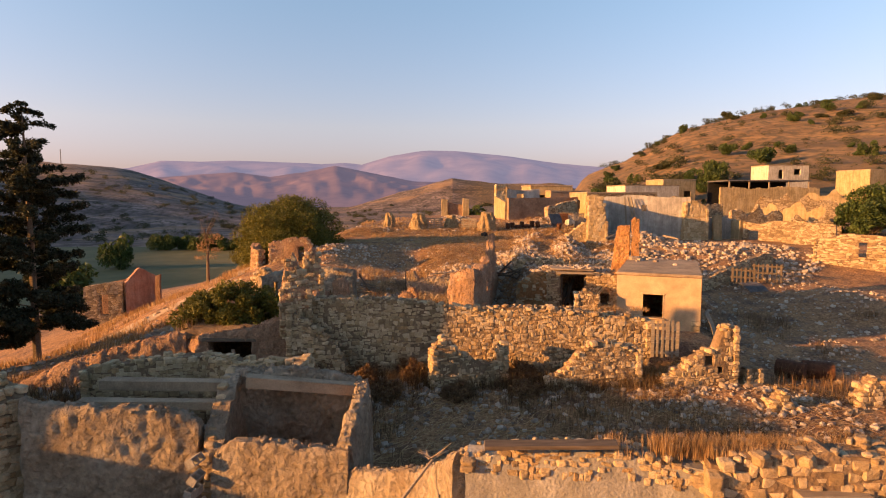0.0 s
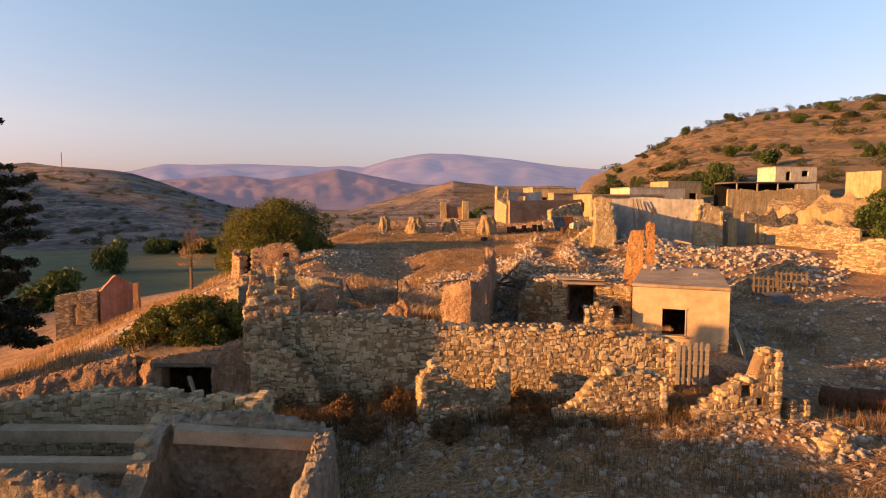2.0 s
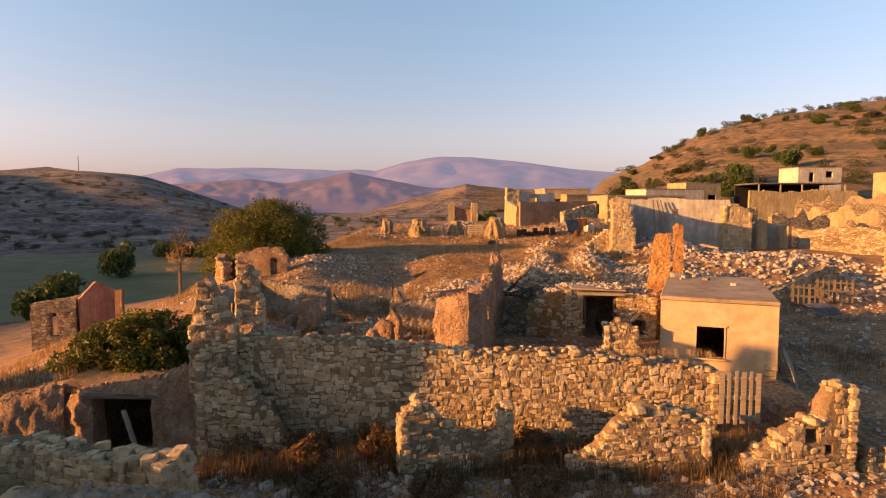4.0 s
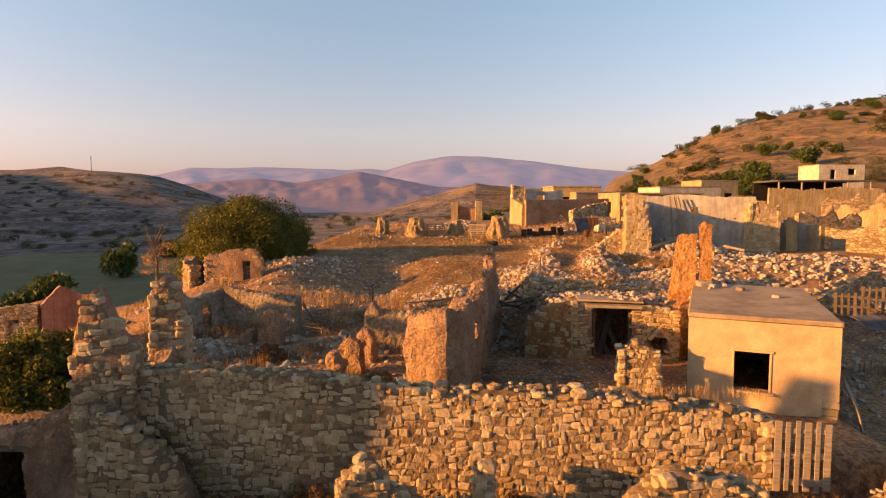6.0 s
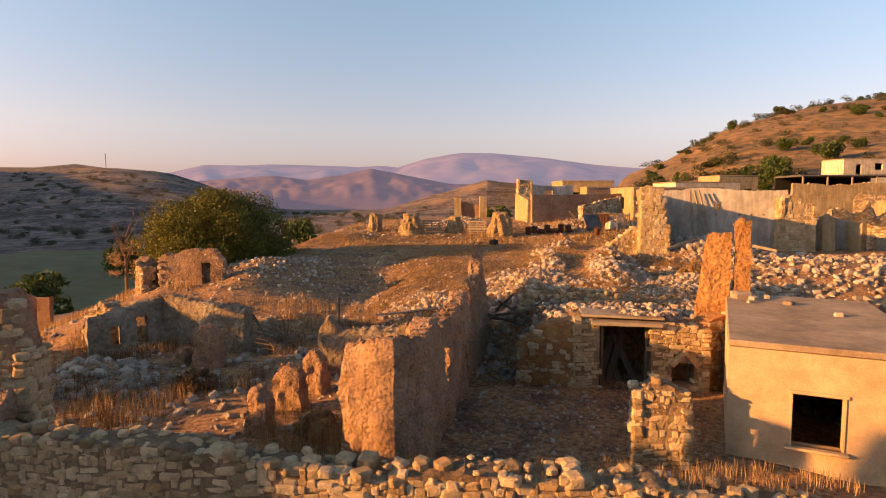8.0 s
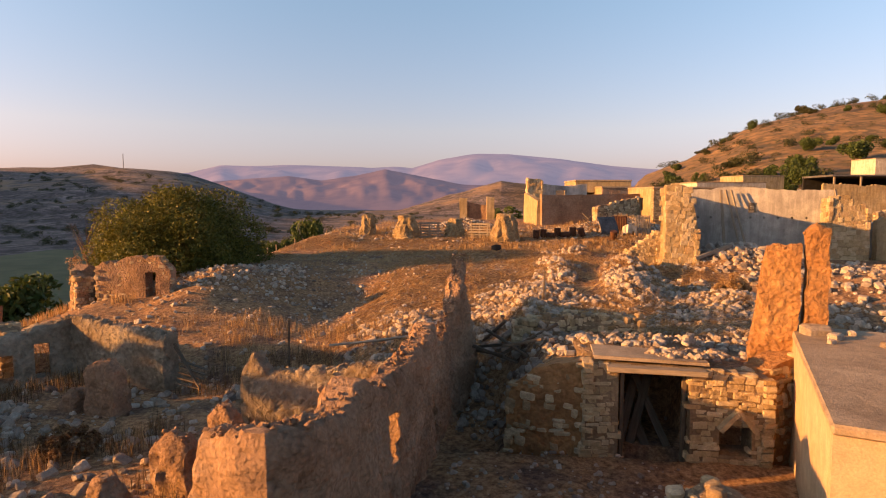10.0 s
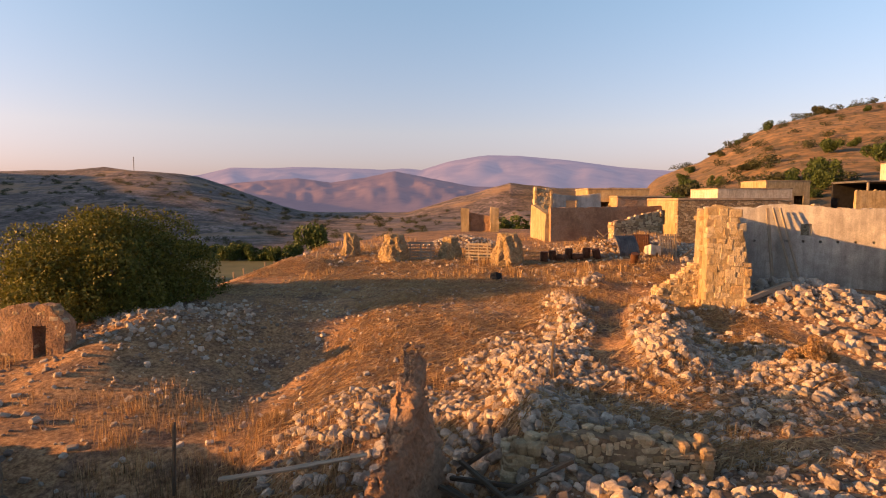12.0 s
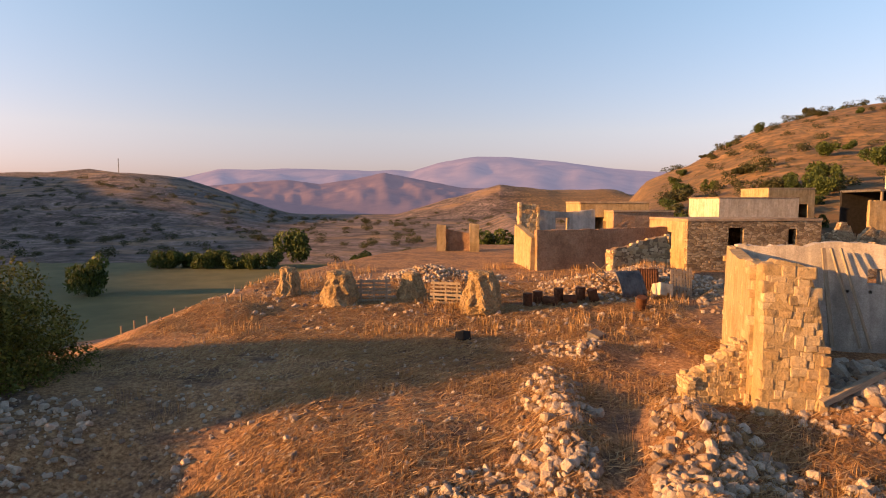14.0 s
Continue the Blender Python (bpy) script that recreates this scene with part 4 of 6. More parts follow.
ruin("pink_house_front", "ruined house front with one window", [(-24.3, 38.4), (-21.95, 38.95)], [(0, 1.1), (1.2, 1.3), (2.4, 1.3)], 0.45, MASONRY, base=-2.5, holes=[(1.0, 1.5, -0.9, 0.5)], seed=69)
ruin("pink_house_back", "broken back wall of a ruined house", [(-24.6, 41.0), (-20.7, 41.6)], [(0, 0.9), (1.5, 1.2), (3.5, 1.5)], 0.45, MUD, base=-2.8, seed=70)

# the near roofless house on the west
ruin("near_plaster_wall", "rough-plastered wall of a roofless house", [(-7.75, 10.3), (-4.6, 10.5)], [(0, 3.35), (0.2, 3.25), (1.5, 3.15), (2.7, 3.1), (3.15, 2.9)], 0.4, LIME_MUD, base=0.4, seed=71, rough=0.05)
ruin("near_stone_wall", "broken stone corner of a roofless house", [(-9.8, 11.4), (-7.95, 10.25)], [(0, 3.3), (0.8, 3.5), (1.6, 3.6), (2.2, 3.3)], 0.6, MORTAR, base=0.3, seed=72, stones=lay(top=True))
ruin("near_room_front", "thick lime-plastered wall of a roofless room", [(-4.15, 10.05), (-1.65, 9.75)], [(0, 2.35), (0.3, 2.65), (1.2, 2.75), (2.0, 2.65), (2.5, 2.65)], 0.45, LIME_MUD, base=0.4, seed=73, rough=0.05, thin=0.35)
ruin("near_room_side", "broken side wall of a roofless room", [(-1.75, 9.75), (-1.6, 10.9), (-1.75, 12.2)], [(0, 2.7), (0.5, 3.05), (0.9, 3.2), (1.6, 3.25), (2.4, 3.1)], 0.4, LIME_MUD, base=0.4, seed=74, rough=0.05)
ruin("near_room_back", "plastered back wall with a wide blind niche", [(-4.3, 11.9), (-1.8, 12.35)], [(0, 3.45), (1.2, 3.4), (2.5, 3.1)], 0.45, LIME_MUD, base=0.4, seed=75, rough=0.05)
ruin("near_room_partition", "ragged partition wall of mud and stone", [(-4.45, 12.1), (-4.35, 11.2), (-4.25, 10.2)], [(0, 3.45), (0.8, 3.3), (1.4, 2.8), (1.9, 2.4)], 0.45, LIME_MUD, base=0.4, seed=76, rough=0.08, stones=lay(fill=0.35))
ruin("near_back_wall", "stone back wall of a roofless house", [(-9.0, 14.2), (-6.0, 14.5), (-3.3, 13.6)], [(0, 2.7), (1.5, 2.95), (3.0, 3.0), (4.6, 2.9), (5.8, 3.1)], 0.6, MORTAR, base=0.5, seed=77, stones=lay(top=True, blocks=True))
ruin("near_low_wall", "low rounded wall curving between two ruins", [(-1.6, 9.7), (-0.9, 9.3), (-0.1, 8.6), (0.3, 7.5)], [(0, 2.3), (0.8, 2.45), (1.8, 2.85), (3.0, 3.6)], 0.4, LIME_MUD, base=0.5, seed=78)

# the near house front on the east
ruin("near_front_wall", "house front of stone with peeling plaster below", [(0.3, 7.1), (2.6, 6.75), (3.1, 6.6)], [(0, 3.75), (0.6, 3.9), (1.8, 3.95), (2.4, 3.9), (2.8, 3.85)], 0.5, GREY_PLASTER, base=0.4, seed=81, rough=0.02, stones=lay(low=3.6, w=(0.05, 0.14), h=(0.04, 0.09), fill=0.65, top=True))
ruin("near_front_wall", "coursed stone house front with a doorway", [(3.1, 6.55), (5.2, 6.35), (7.5, 6.3)], [(0, 3.95), (1.2, 4.1), (2.1, 4.15), (4.4, 4.0)], 0.5, MORTAR, base=0.4, holes=[(1.0, 1.55, 0.4, 3.62)], seed=83,
     stones=lay(w=(0.09, 0.25), h=(0.07, 0.16), top=True))

# the big plastered hall on the rise
ruin("hall_corner_pier", "tall limestone corner pier of a ruined hall", [(10.25, 40.55), (11.55, 40.45)], [(0, 7.15), (0.3, 7.3), (0.8, 7.2), (1.0, 6.8), (1.15, 6.2), (1.3, 5.2)], 0.6, OCHRE_PLASTER, base=3.0, seed=91, ragged=0.08,
     stones=lay(blocks=True, w=(0.16, 0.42), h=(0.13, 0.26), sides=("front", "right")))
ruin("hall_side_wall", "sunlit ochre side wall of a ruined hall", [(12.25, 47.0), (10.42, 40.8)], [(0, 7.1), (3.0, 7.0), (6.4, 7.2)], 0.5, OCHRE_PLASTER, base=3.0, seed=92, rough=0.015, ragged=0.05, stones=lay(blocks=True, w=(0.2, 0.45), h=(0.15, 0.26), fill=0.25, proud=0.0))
ruin("hall_back_wall", "tall pale plastered inner wall with a small square window", [(12.3, 46.9), (15.2, 46.6), (19.6, 45.6)], [(0, 7.2), (2.0, 7.2), (3.3, 7.35), (5.2, 7.15), (7.8, 7.1)], 0.5, OLD_PLASTER, base=3.0, seed=93,
     rough=0.015, holes=[(3.75, 4.15, 6.0, 6.5)] + [(0.7 + 0.62 * k, 0.79 + 0.62 * k, 5.72, 5.81) for k in range(11)])
ruin("hall_pier", "broad limestone pier at the hall's end", [(18.5, 44.1), (20.2, 44.0)], [(0, 6.7), (0.6, 6.85), (1.2, 6.6), (1.7, 6.3)], 0.7, OCHRE_PLASTER, base=2.6, seed=94, stones=lay(blocks=True, w=(0.16, 0.4), h=(0.13, 0.25)))
ruin("hall_stub", "stepped remnant of limestone wall beside a pier", [(8.9, 41.2), (10.2, 41.3)], [(0, 4.4), (0.5, 4.7), (1.0, 5.1), (1.3, 5.3)], 0.6, OCHRE_PLASTER, base=3.0, seed=95, stones=lay(blocks=True, top=True))
ruin("hall_east_wall", "grey plastered room wall beside the hall", [(20.3, 45.2), (23.2, 45.6)], [(0, 5.5), (1.4, 5.6), (2.9, 5.4)], 0.5, GREY_PLASTER, base=2.4, seed=96)
ruin("hall_east_jamb", "ochre jamb of a broken doorway", [(20.9, 44.4), (21.5, 44.3)], [(0, 5.7), (0.3, 5.9), (0.6, 5.6)], 0.5, OCHRE_PLASTER, base=2.4, seed=97)

# houses east of the yard
ruin("east_house_wall", "sunlit ochre gable of a roofless house", [(22.9, 45.9), (23.2, 44.35)], [(0, 5.3), (1.3, 5.35)], 0.5, OCHRE_PLASTER, base=2.0, seed=101)
ruin("east_house_front", "patched ochre front of a roofless house", [(23.25, 44.3), (24.7, 42.9), (27.6, 40.2)], [(0, 5.3), (1.2, 5.15), (2.2, 5.4), (4.0, 5.4), (6.0, 5.2)], 0.5, MASONRY, base=2.0, seed=102, holes=[(0.35, 1.1, 2.0, 4.6)])
ruin("east_store_wall", "stone store with a small barred window", [(24.0, 36.9), (25.3, 36.0), (27.6, 34.6)], [(0, 4.3), (1.6, 4.8), (4.3, 4.7)], 0.5, MORTAR, base=1.4, seed=103, holes=[(2.3, 2.75, 3.4, 4.3)], stones=lay(w=(0.2, 0.42)))
ruin("east_yard_wall", "low rubble yard wall", [(12.3, 29.5), (15.5, 32.4), (20.5, 36.0)], [(0, 2.3), (4, 2.7), (9.5, 3.6)], 0.5, MORTAR, base=1.2, seed=104, stones=lay(w=(0.2, 0.42)))

# unseen walls added west of the flight: their long evening shade crosses the lower yard
ruin("western_ruin", "unseen low wall added to shade the yard", [(-15.0, 2.0), (-15.0, 8.2)], [(0, 4.2), (3, 4.2), (5.0, 4.0), (6.2, 3.9)], 0.5, MORTAR, seed=151)
ruin("western_ruin", "unseen high wall added to shade the yard", [(-15.2, 7.9), (-15.2, 13.2)], [(0, 6.1), (1.2, 6.0), (1.9, 5.45), (4.1, 5.4), (4.4, 4.8), (5.3, 4.7)], 0.5, MORTAR, seed=152)

# another added wall, stepped to shape the shade on long wall and house
ruin("western_ruin", "unseen stepped wall added to shade wall and house", [(-15.2, 14.05), (-15.2, 16.1)], [(0, 7.9), (0.55, 7.7), (0.8, 6.6), (1.1, 5.7), (1.55, 5.7), (1.8, 6.4), (2.05, 6.5)], 0.5, MORTAR, seed=153)


# ---- things ----
def plank(name, a, b, w, t, mat, parent=None, label="", roll=0.0, seed=0):
    """A plank or beam from a to b."""
    a, b = Vector(a), Vector(b)
    bm = box_bm((b - a).length, w, t, bevel=0.008, wobble=min(w, t) * 0.08, seed=seed)
    ob = part(name, bm, mat, parent, label)
    ob.matrix_basis = Matrix.Translation((a + b) / 2) @ (b - a).to_track_quat("X", "Z").to_matrix().to_4x4() @ pose(0, 0, 0, roll)
    return ob


def small_house():
    """Flat-roofed one-room house; local x along the front, y to the back."""
    w, dp, zb, zt = 3.05, 5.6, 0.9, 4.02
    ob = empty("small_house", "small cream-rendered house with a flat concrete roof", "house", pose(6.86, 22.4, 0, 0, 0, -22))
    hole = [(0.98, 1.72, 2.42, 3.32)]
    kw = dict(rough=0.012, ragged=0.0, thin=0.0, step=0.3)
    for name, pts, hs, mat in (("front_wall", [(0, 0.1), (w, 0.1)], hole, CEMENT_RENDER), ("side_wall", [(0.1, dp), (0.1, 0.2)], (), CEMENT_RENDER),
                               ("side_wall", [(w - 0.1, 0.2), (w - 0.1, dp)], (), GREY_PLASTER), ("back_wall", [(w - 0.2, dp - 0.1), (0.2, dp - 0.1)], (), GREY_PLASTER)):
        v, f = wall_core(pts, [(0, zt), (9, zt)], zb, 0.2, hs, **kw)
        put(name, mesh_from(name, v, f, mat), ob)
    roof = part("roof", box_bm(w + 0.05, dp + 0.06, 0.12, (w / 2, dp / 2, zt + 0.06), 0.03, wobble=0.012), CONCRETE, ob, "weathered grey concrete roof slab")
    win = part("window", box_bm(0.86, 0.08, 0.06, (1.35, 0.0, 3.35), 0.008), CEMENT_RENDER, ob, "empty window opening with a thin frame")
    for x in (0.97, 1.73):
        part("jamb", box_bm(0.04, 0.05, 0.9, (x, 0.0, 2.87), 0.006), CEMENT_RENDER, win)
    part("sill", box_bm(0.92, 0.2, 0.05, (1.35, -0.03, 2.395), 0.012), CEMENT_RENDER, win)
    part("floor_slab", box_bm(w - 0.4, dp - 0.4, 0.1, (w / 2, dp / 2, 1.25), 0), CONCRETE, ob)
    # patches where the render has fallen and the stone shows
    rng = random.Random(4)
    for cx, cz, n in ((1.25, 1.75, 9), (2.93, 1.6, 0)):
        for k in range(n):
            s = put("stone", BLOCKS[k % len(BLOCKS)], ob, "", pose(cx + rng.uniform(-0.38, 0.38), 0.02, cz + rng.uniform(-0.22, 0.22), 0, rng.uniform(-8, 8), rng.uniform(-4, 4)) @ Matrix.Diagonal((0.26, 0.1, 0.14, 1)))
    for k in range(9):
        put("stone", BLOCKS[k % len(BLOCKS)], ob, "", pose(w - 0.14 + rng.uniform(-0.03, 0.03), 0.1, 0.95 + k * 0.17, 0, 0, rng.uniform(-5, 5)) @ Matrix.Diagonal((0.34, 0.3, 0.17, 1)))
    return ob


small_house()
for k, (x, y) in enumerate(((0.35, 4.9), (0.6, 4.6), (0.9, 5.1), (1.3, 4.3), (2.1, 3.2), (0.5, 4.2))):
    p = pose(6.86, 22.4, 0, 0, 0, -22) @ Vector((x, y, 4.17))
    s = (0.34, 0.2, 0.14, 0.16, 0.12, 0.1)[k]
    tagged(put("loose_stone", LOOSE[k], None, "", Matrix.Translation(p) @ pose(0, 0, 0, 0, 0, 40 * k) @ Matrix.Diagonal((s * 1.5, s, s * 0.9, 1))), "loose stone lying on a flat roof", "stone", "stones on the roof")


def pallet(name, label, m, w, h, boards, mat=WOOD, group="wooden pallets"):
    """A pallet on edge: rails across, boards upright; x across, z up."""
    ob = empty(name, label, "pallet", m, group)
    rng = random.Random(int(w * 100))
    for k in range(boards):
        x = -w / 2 + w * (k + 0.5) / boards
        bw = 0.11 if k in (0, boards // 2, boards - 1) else 0.075
        part("board", box_bm(bw, 0.022, h * rng.uniform(0.93, 1.02), (x, -0.05, h / 2), 0.004, rot=None, wobble=0.004, seed=k), mat, ob)
    for z in (0.12, 0.5, 0.86):
        part("rail", box_bm(w, 0.08, 0.09, (0, 0, h * z), 0.006), mat, ob)
    return ob


pallet("pallet", "grey wooden pallet stood up as a gate", pose(7.2, 18.3, gz(7.2, 18.3) + 0.62, 0, 0, -4), 0.95, 1.22, 6)
pallet("pallet", "old wooden pallet leaning among ruins", pose(16.8, 31.8, gz(16.8, 31.8), -8, 0, -25), 1.3, 1.1, 6, WOOD_DARK)
pallet("pallet", "old wooden pallet leaning among ruins", pose(18.7, 32.8, gz(18.7, 32.8), -8, 0, -30), 1.6, 1.1, 7, WOOD_DARK)
pallet("pallet", "wooden pallet closing a gap between stumps", pose(-0.8, 51.8, gz(-0.8, 51.8), 0, 90, 8) @ pose(-0.5, 0, -0.75), 1.0, 1.5, 6)
pallet("pallet", "wooden pallet closing a gap between stumps", pose(2.4, 51.6, gz(2.4, 51.6), 0, 90, -12) @ pose(-0.5, 0, -0.75), 1.0, 1.4, 6)
pallet("pallet", "pale pallet standing by a scrap heap", pose(12.6, 53.2, gz(12.6, 53.2), -6, 0, 10), 1.0, 1.25, 7)

# lintel slab and frame of the yard doorway, beams
tagged(part("door_lintel", box_bm(1.95, 0.8, 0.06, (5.9, 26.62, 3.74), 0.02, rot=None, wobble=0.025), CONCRETE, None), "thin concrete slab over a doorway", "lintel", kind="structure").matrix_basis = Matrix.Translation((5.95, 26.75, 0)) @ pose(0, 0, 0, 0, 1.5, -4) @ Matrix.Translation((-5.95, -26.75, 0))
v, f = wall_core([(4.9, 28.1), (7.4, 28.0)], [(0, 3.62), (1.5, 3.68), (2.6, 3.6)], 3.3, 1.5, (), step=0.2, rough=0.06, seed=48)
tagged(new("earth_roof", mesh_from("earth_roof", v, f, MORTAR, True)), "sagging earth roof over a small room", "roof", kind="structure")
tagged(plank("door_frame", (5.2, 26.2, 3.62), (6.85, 26.08, 3.60), 0.3, 0.09, WOOD), "weathered timber over a doorway", "timber", kind="structure")
for x in (5.5, 6.58):
    tagged(plank("door_jamb", (x, 26.33, 1.9), (x, 26.33, 3.56), 0.09, 0.07, WOOD_DARK), "dark timber jamb of a doorway", "door frame", kind="structure")
tagged(part("cellar_door_lintel", box_bm(1.75, 0.56, 0.10, (-6.9, 18.38, 2.46), 0.02, wobble=0.01), WOOD_DARK, None), "heavy dark timber lintel", "lintel", kind="structure")
tagged(plank("fallen_pole", (-6.75, 18.0, 2.2), (-6.25, 17.8, 1.0), 0.08, 0.08, WOOD), "pole leaning in a dark doorway", "pole")
tagged(plank("concrete_beam", (-7.5, 12.3, 2.95), (-4.5, 12.5, 2.85), 0.3, 0.2, CONCRETE), "long concrete beam across a roofless room", "beam", "concrete beams")
tagged(plank("concrete_beam", (-7.3, 11.2, 2.9), (-4.5, 11.3, 2.85), 0.25, 0.16, CONCRETE), "long concrete beam across a roofless room", "beam", "concrete beams")
tagged(plank("niche_beam", (-4.05, 11.55, 3.25), (-1.85, 11.95, 2.95), 0.25, 0.22, CONCRETE), "leaning concrete beam over a blind niche", "beam", "concrete beams")
tagged(plank("roof_plank", (0.5, 6.72, 4.02), (2.1, 6.66, 4.06), 0.2, 0.05, WOOD_DARK), "broken plank left on a wall top", "plank")
tagged(part("doorway_frame", join_bm(box_bm(0.09, 0.2, 2.9, (4.05, 6.2, 2.2), 0.01), box_bm(0.09, 0.2, 2.9, (4.72, 6.15, 2.2), 0.01), box_bm(0.8, 0.2, 0.1, (4.38, 6.18, 3.66), 0.01)), WOOD, None),
       "pale timber door frame", "door frame", kind="structure")
for k, (xa, xb, zb) in enumerate(((5.6, 6.1, 2.9), (6.1, 5.95, 2.6), (6.5, 6.1, 3.0), (5.8, 6.4, 3.1))):
    tagged(plank("fallen_board", (xa, 26.95, 1.9), (xb, 27.9, zb), 0.17, 0.03, WOOD_DARK, seed=k), "broken board leaning inside a dark doorway", "board", "boards in the doorway")
for a0, z0, a1, z1 in ((-0.30, 2.62, 0.02, 2.98), (0.30, 2.62, -0.02, 2.98)):
    tagged(plank("niche_slab", (7.38 + a0, 25.98, z0), (7.38 + a1, 25.98, z1), 0.16, 0.08, STONE_ASHLAR), "leaning stone slab of a pointed niche", "stone", "niche slabs")
rng = random.Random(8)
for k in range(7):
    a = (rng.uniform(2.7, 3.4), rng.uniform(27.8, 29.6), rng.uniform(3.0, 3.7))
    b = (a[0] + rng.uniform(0.4, 1.3), a[1] + rng.uniform(-0.9, 0.6), gz(a[0] + 0.8, a[1]) + rng.uniform(0.0, 0.5))
    tagged(plank("roof_beam", a, b, 0.07, 0.06, WOOD_DARK, seed=k), "dark collapsed roof timber on rubble", "beam", "collapsed roof timbers")


def conifer(x, y, h, seed):
    """A tall ragged cypress with drooping, gappy boughs."""
    z0 = gz(x, y)
    ob = empty("conifer", "tall dark conifer with ragged uneven boughs", "tree", pose(x, y, z0))
    rng = random.Random(seed)
    bm, lm = bmesh.new(), bmesh.new()
    tube(bm, (0, 0, -0.2), (0.05, 0, h * 0.5), 0.17, 0.11)
    tube(bm, (0.05, 0, h * 0.5), (0.0, 0, h * 0.97), 0.11, 0.02)
    cs, rs = [], []
    n = 105
    for k in range(n):
        q = (k + rng.random()) / n
        z = h * (0.07 + 0.91 * q)
        reach = (1 - q) ** 0.55 * 2.7 * rng.uniform(0.5, 1.12) + 0.3
        a = rng.uniform(0, 2 * math.pi)
        up = rng.uniform(-0.05, 0.28)
        tip = (math.cos(a) * reach, math.sin(a) * reach, z + reach * up)
        tube(lm, (0, 0, z), tip, 0.03 * (1.2 - q), 0.006, 5)
        m = max(3, int(reach * 3.6))
        for j in range(m):
            f = 0.22 + 0.8 * (j + rng.random()) / m
            cs.append((tip[0] * f + rng.uniform(-.1, .1), tip[1] * f + rng.uniform(-.1, .1), z + (tip[2] - z) * f + rng.uniform(-0.1, 0.1)))
            rs.append(0.13 + 0.24 * (1 - abs(f - 0.55)) * min(1, reach / 2))
    part("trunk", bm, BARK, ob)
    tagged(part("branchwork", lm, BARK, ob), kind="stuff")
    v, f = leaf_cloud(cs, rs, 90000, 0.07, seed, 0.7, 0.1)
    put("crown", mesh_arrays("crown", v, f, LEAF_DARK), ob)
    return ob


conifer(-17.2, 23.8, 10.9, 3)
bush("round_tree", "large round carob tree with dense green foliage", -11.0, 40.5, 3.8, 4.4, 6.1, LEAF_BUSH, 120000, 0.062, 12, 130, base=1.9, category="tree")
bush("bush", "low spreading green bush on a cellar roof", -7.5, 20.2, 2.3, 1.3, 1.75, LEAF_BUSH, 22000, 0.055, 14, 60, base=2.45)
bush("bush", "small green bush behind a ruined wall", -5.4, 20.0, 0.7, 0.9, 1.2, LEAF_BUSH, 6000, 0.055, 15, 24, base=2.6)
# two trees added out of view, only for their shade on the western rooms
for tx, ty, th in ((-18.6, 21.7, 8.4), (-20.4, 19.9, 7.0)):
    bush("tree", "unseen dark tree added to shade the western rooms", tx, ty, 1.2, 1.5, th, LEAF_DARK, 22000, 0.10, int(ty * 10), 70, category="tree")
for bx, by, br, bh, leaf in ((-3.7, 18.1, 0.75, 1.15, THISTLE), (-2.5, 17.75, 0.7, 0.9, THISTLE), (-1.1, 18.1, 0.65, 0.9, THISTLE), (2.5, 18.0, 0.6, 0.85, THISTLE), (-1.6, 16.3, 0.6, 0.7, THISTLE), (0.4, 16.1, 0.55, 0.6, THISTLE),
                             (2.3, 16.2, 0.6, 0.6, THISTLE), (6.4, 17.6, 0.6, 0.75, STRAW), (7.6, 17.7, 0.55, 0.8, STRAW), (-4.3, 25.2, 0.6, 0.6, THISTLE), (-3.0, 21.5, 0.6, 0.55, THISTLE), (8.9, 25.6, 0.45, 0.9, STRAW),
                             (10.6, 34.6, 0.55, 0.75, STRAW), (-0.7, 23.0, 0.45, 0.5, STRAW)):
    bush("dry_bush", "brown dry thistle bush by a ruined wall" if leaf is THISTLE else "orange dry grass bush among stones", bx, by, br, br, bh * 0.85, leaf, 3800, 0.035, int(bx * 7 + 60), 18, trunk=False)
bush("tree", "round green tree by an old house", 36.0, 48.0, 3.2, 3.0, 4.8, LEAF_GREEN, 11000, 0.14, 17, 40)


def bare_tree(x, y, h):
    z0 = gz(x, y)
    ob = empty("bare_tree", "slender half-bare tree with dry yellow leaves", "tree", pose(x, y, z0))
    rng, bm, cs = random.Random(5), bmesh.new(), []
    tube(bm, (0, 0, -0.2), (0.05, 0, h * 0.55), 0.14, 0.09)
    for k in range(16):
        z = h * rng.uniform(0.42, 0.75)
        a, r = rng.uniform(0, 6.28), rng.uniform(0.4, 1.2)
        tip = (math.cos(a) * r, math.sin(a) * r, z + rng.uniform(0.2, 0.3) * h)
        tube(bm, (0.03, 0, z), tip, 0.04, 0.008, 5)
        for _ in range(4):
            t2 = tuple(c + rng.uniform(-0.5, 0.5) for c in tip)
            tube(bm, tip, t2, 0.01, 0.003, 4)
        cs.append((tip[0], tip[1], z * 0.95))
    part("trunk", bm, BARK, ob)
    v, f = leaf_cloud(cs, [0.45] * len(cs), 900, 0.06, 6, 0.5, 0.1)
    put("crown", mesh_arrays("crown", v, f, STRAW), ob)


bare_tree(-18.6, 45.0, 5.8)


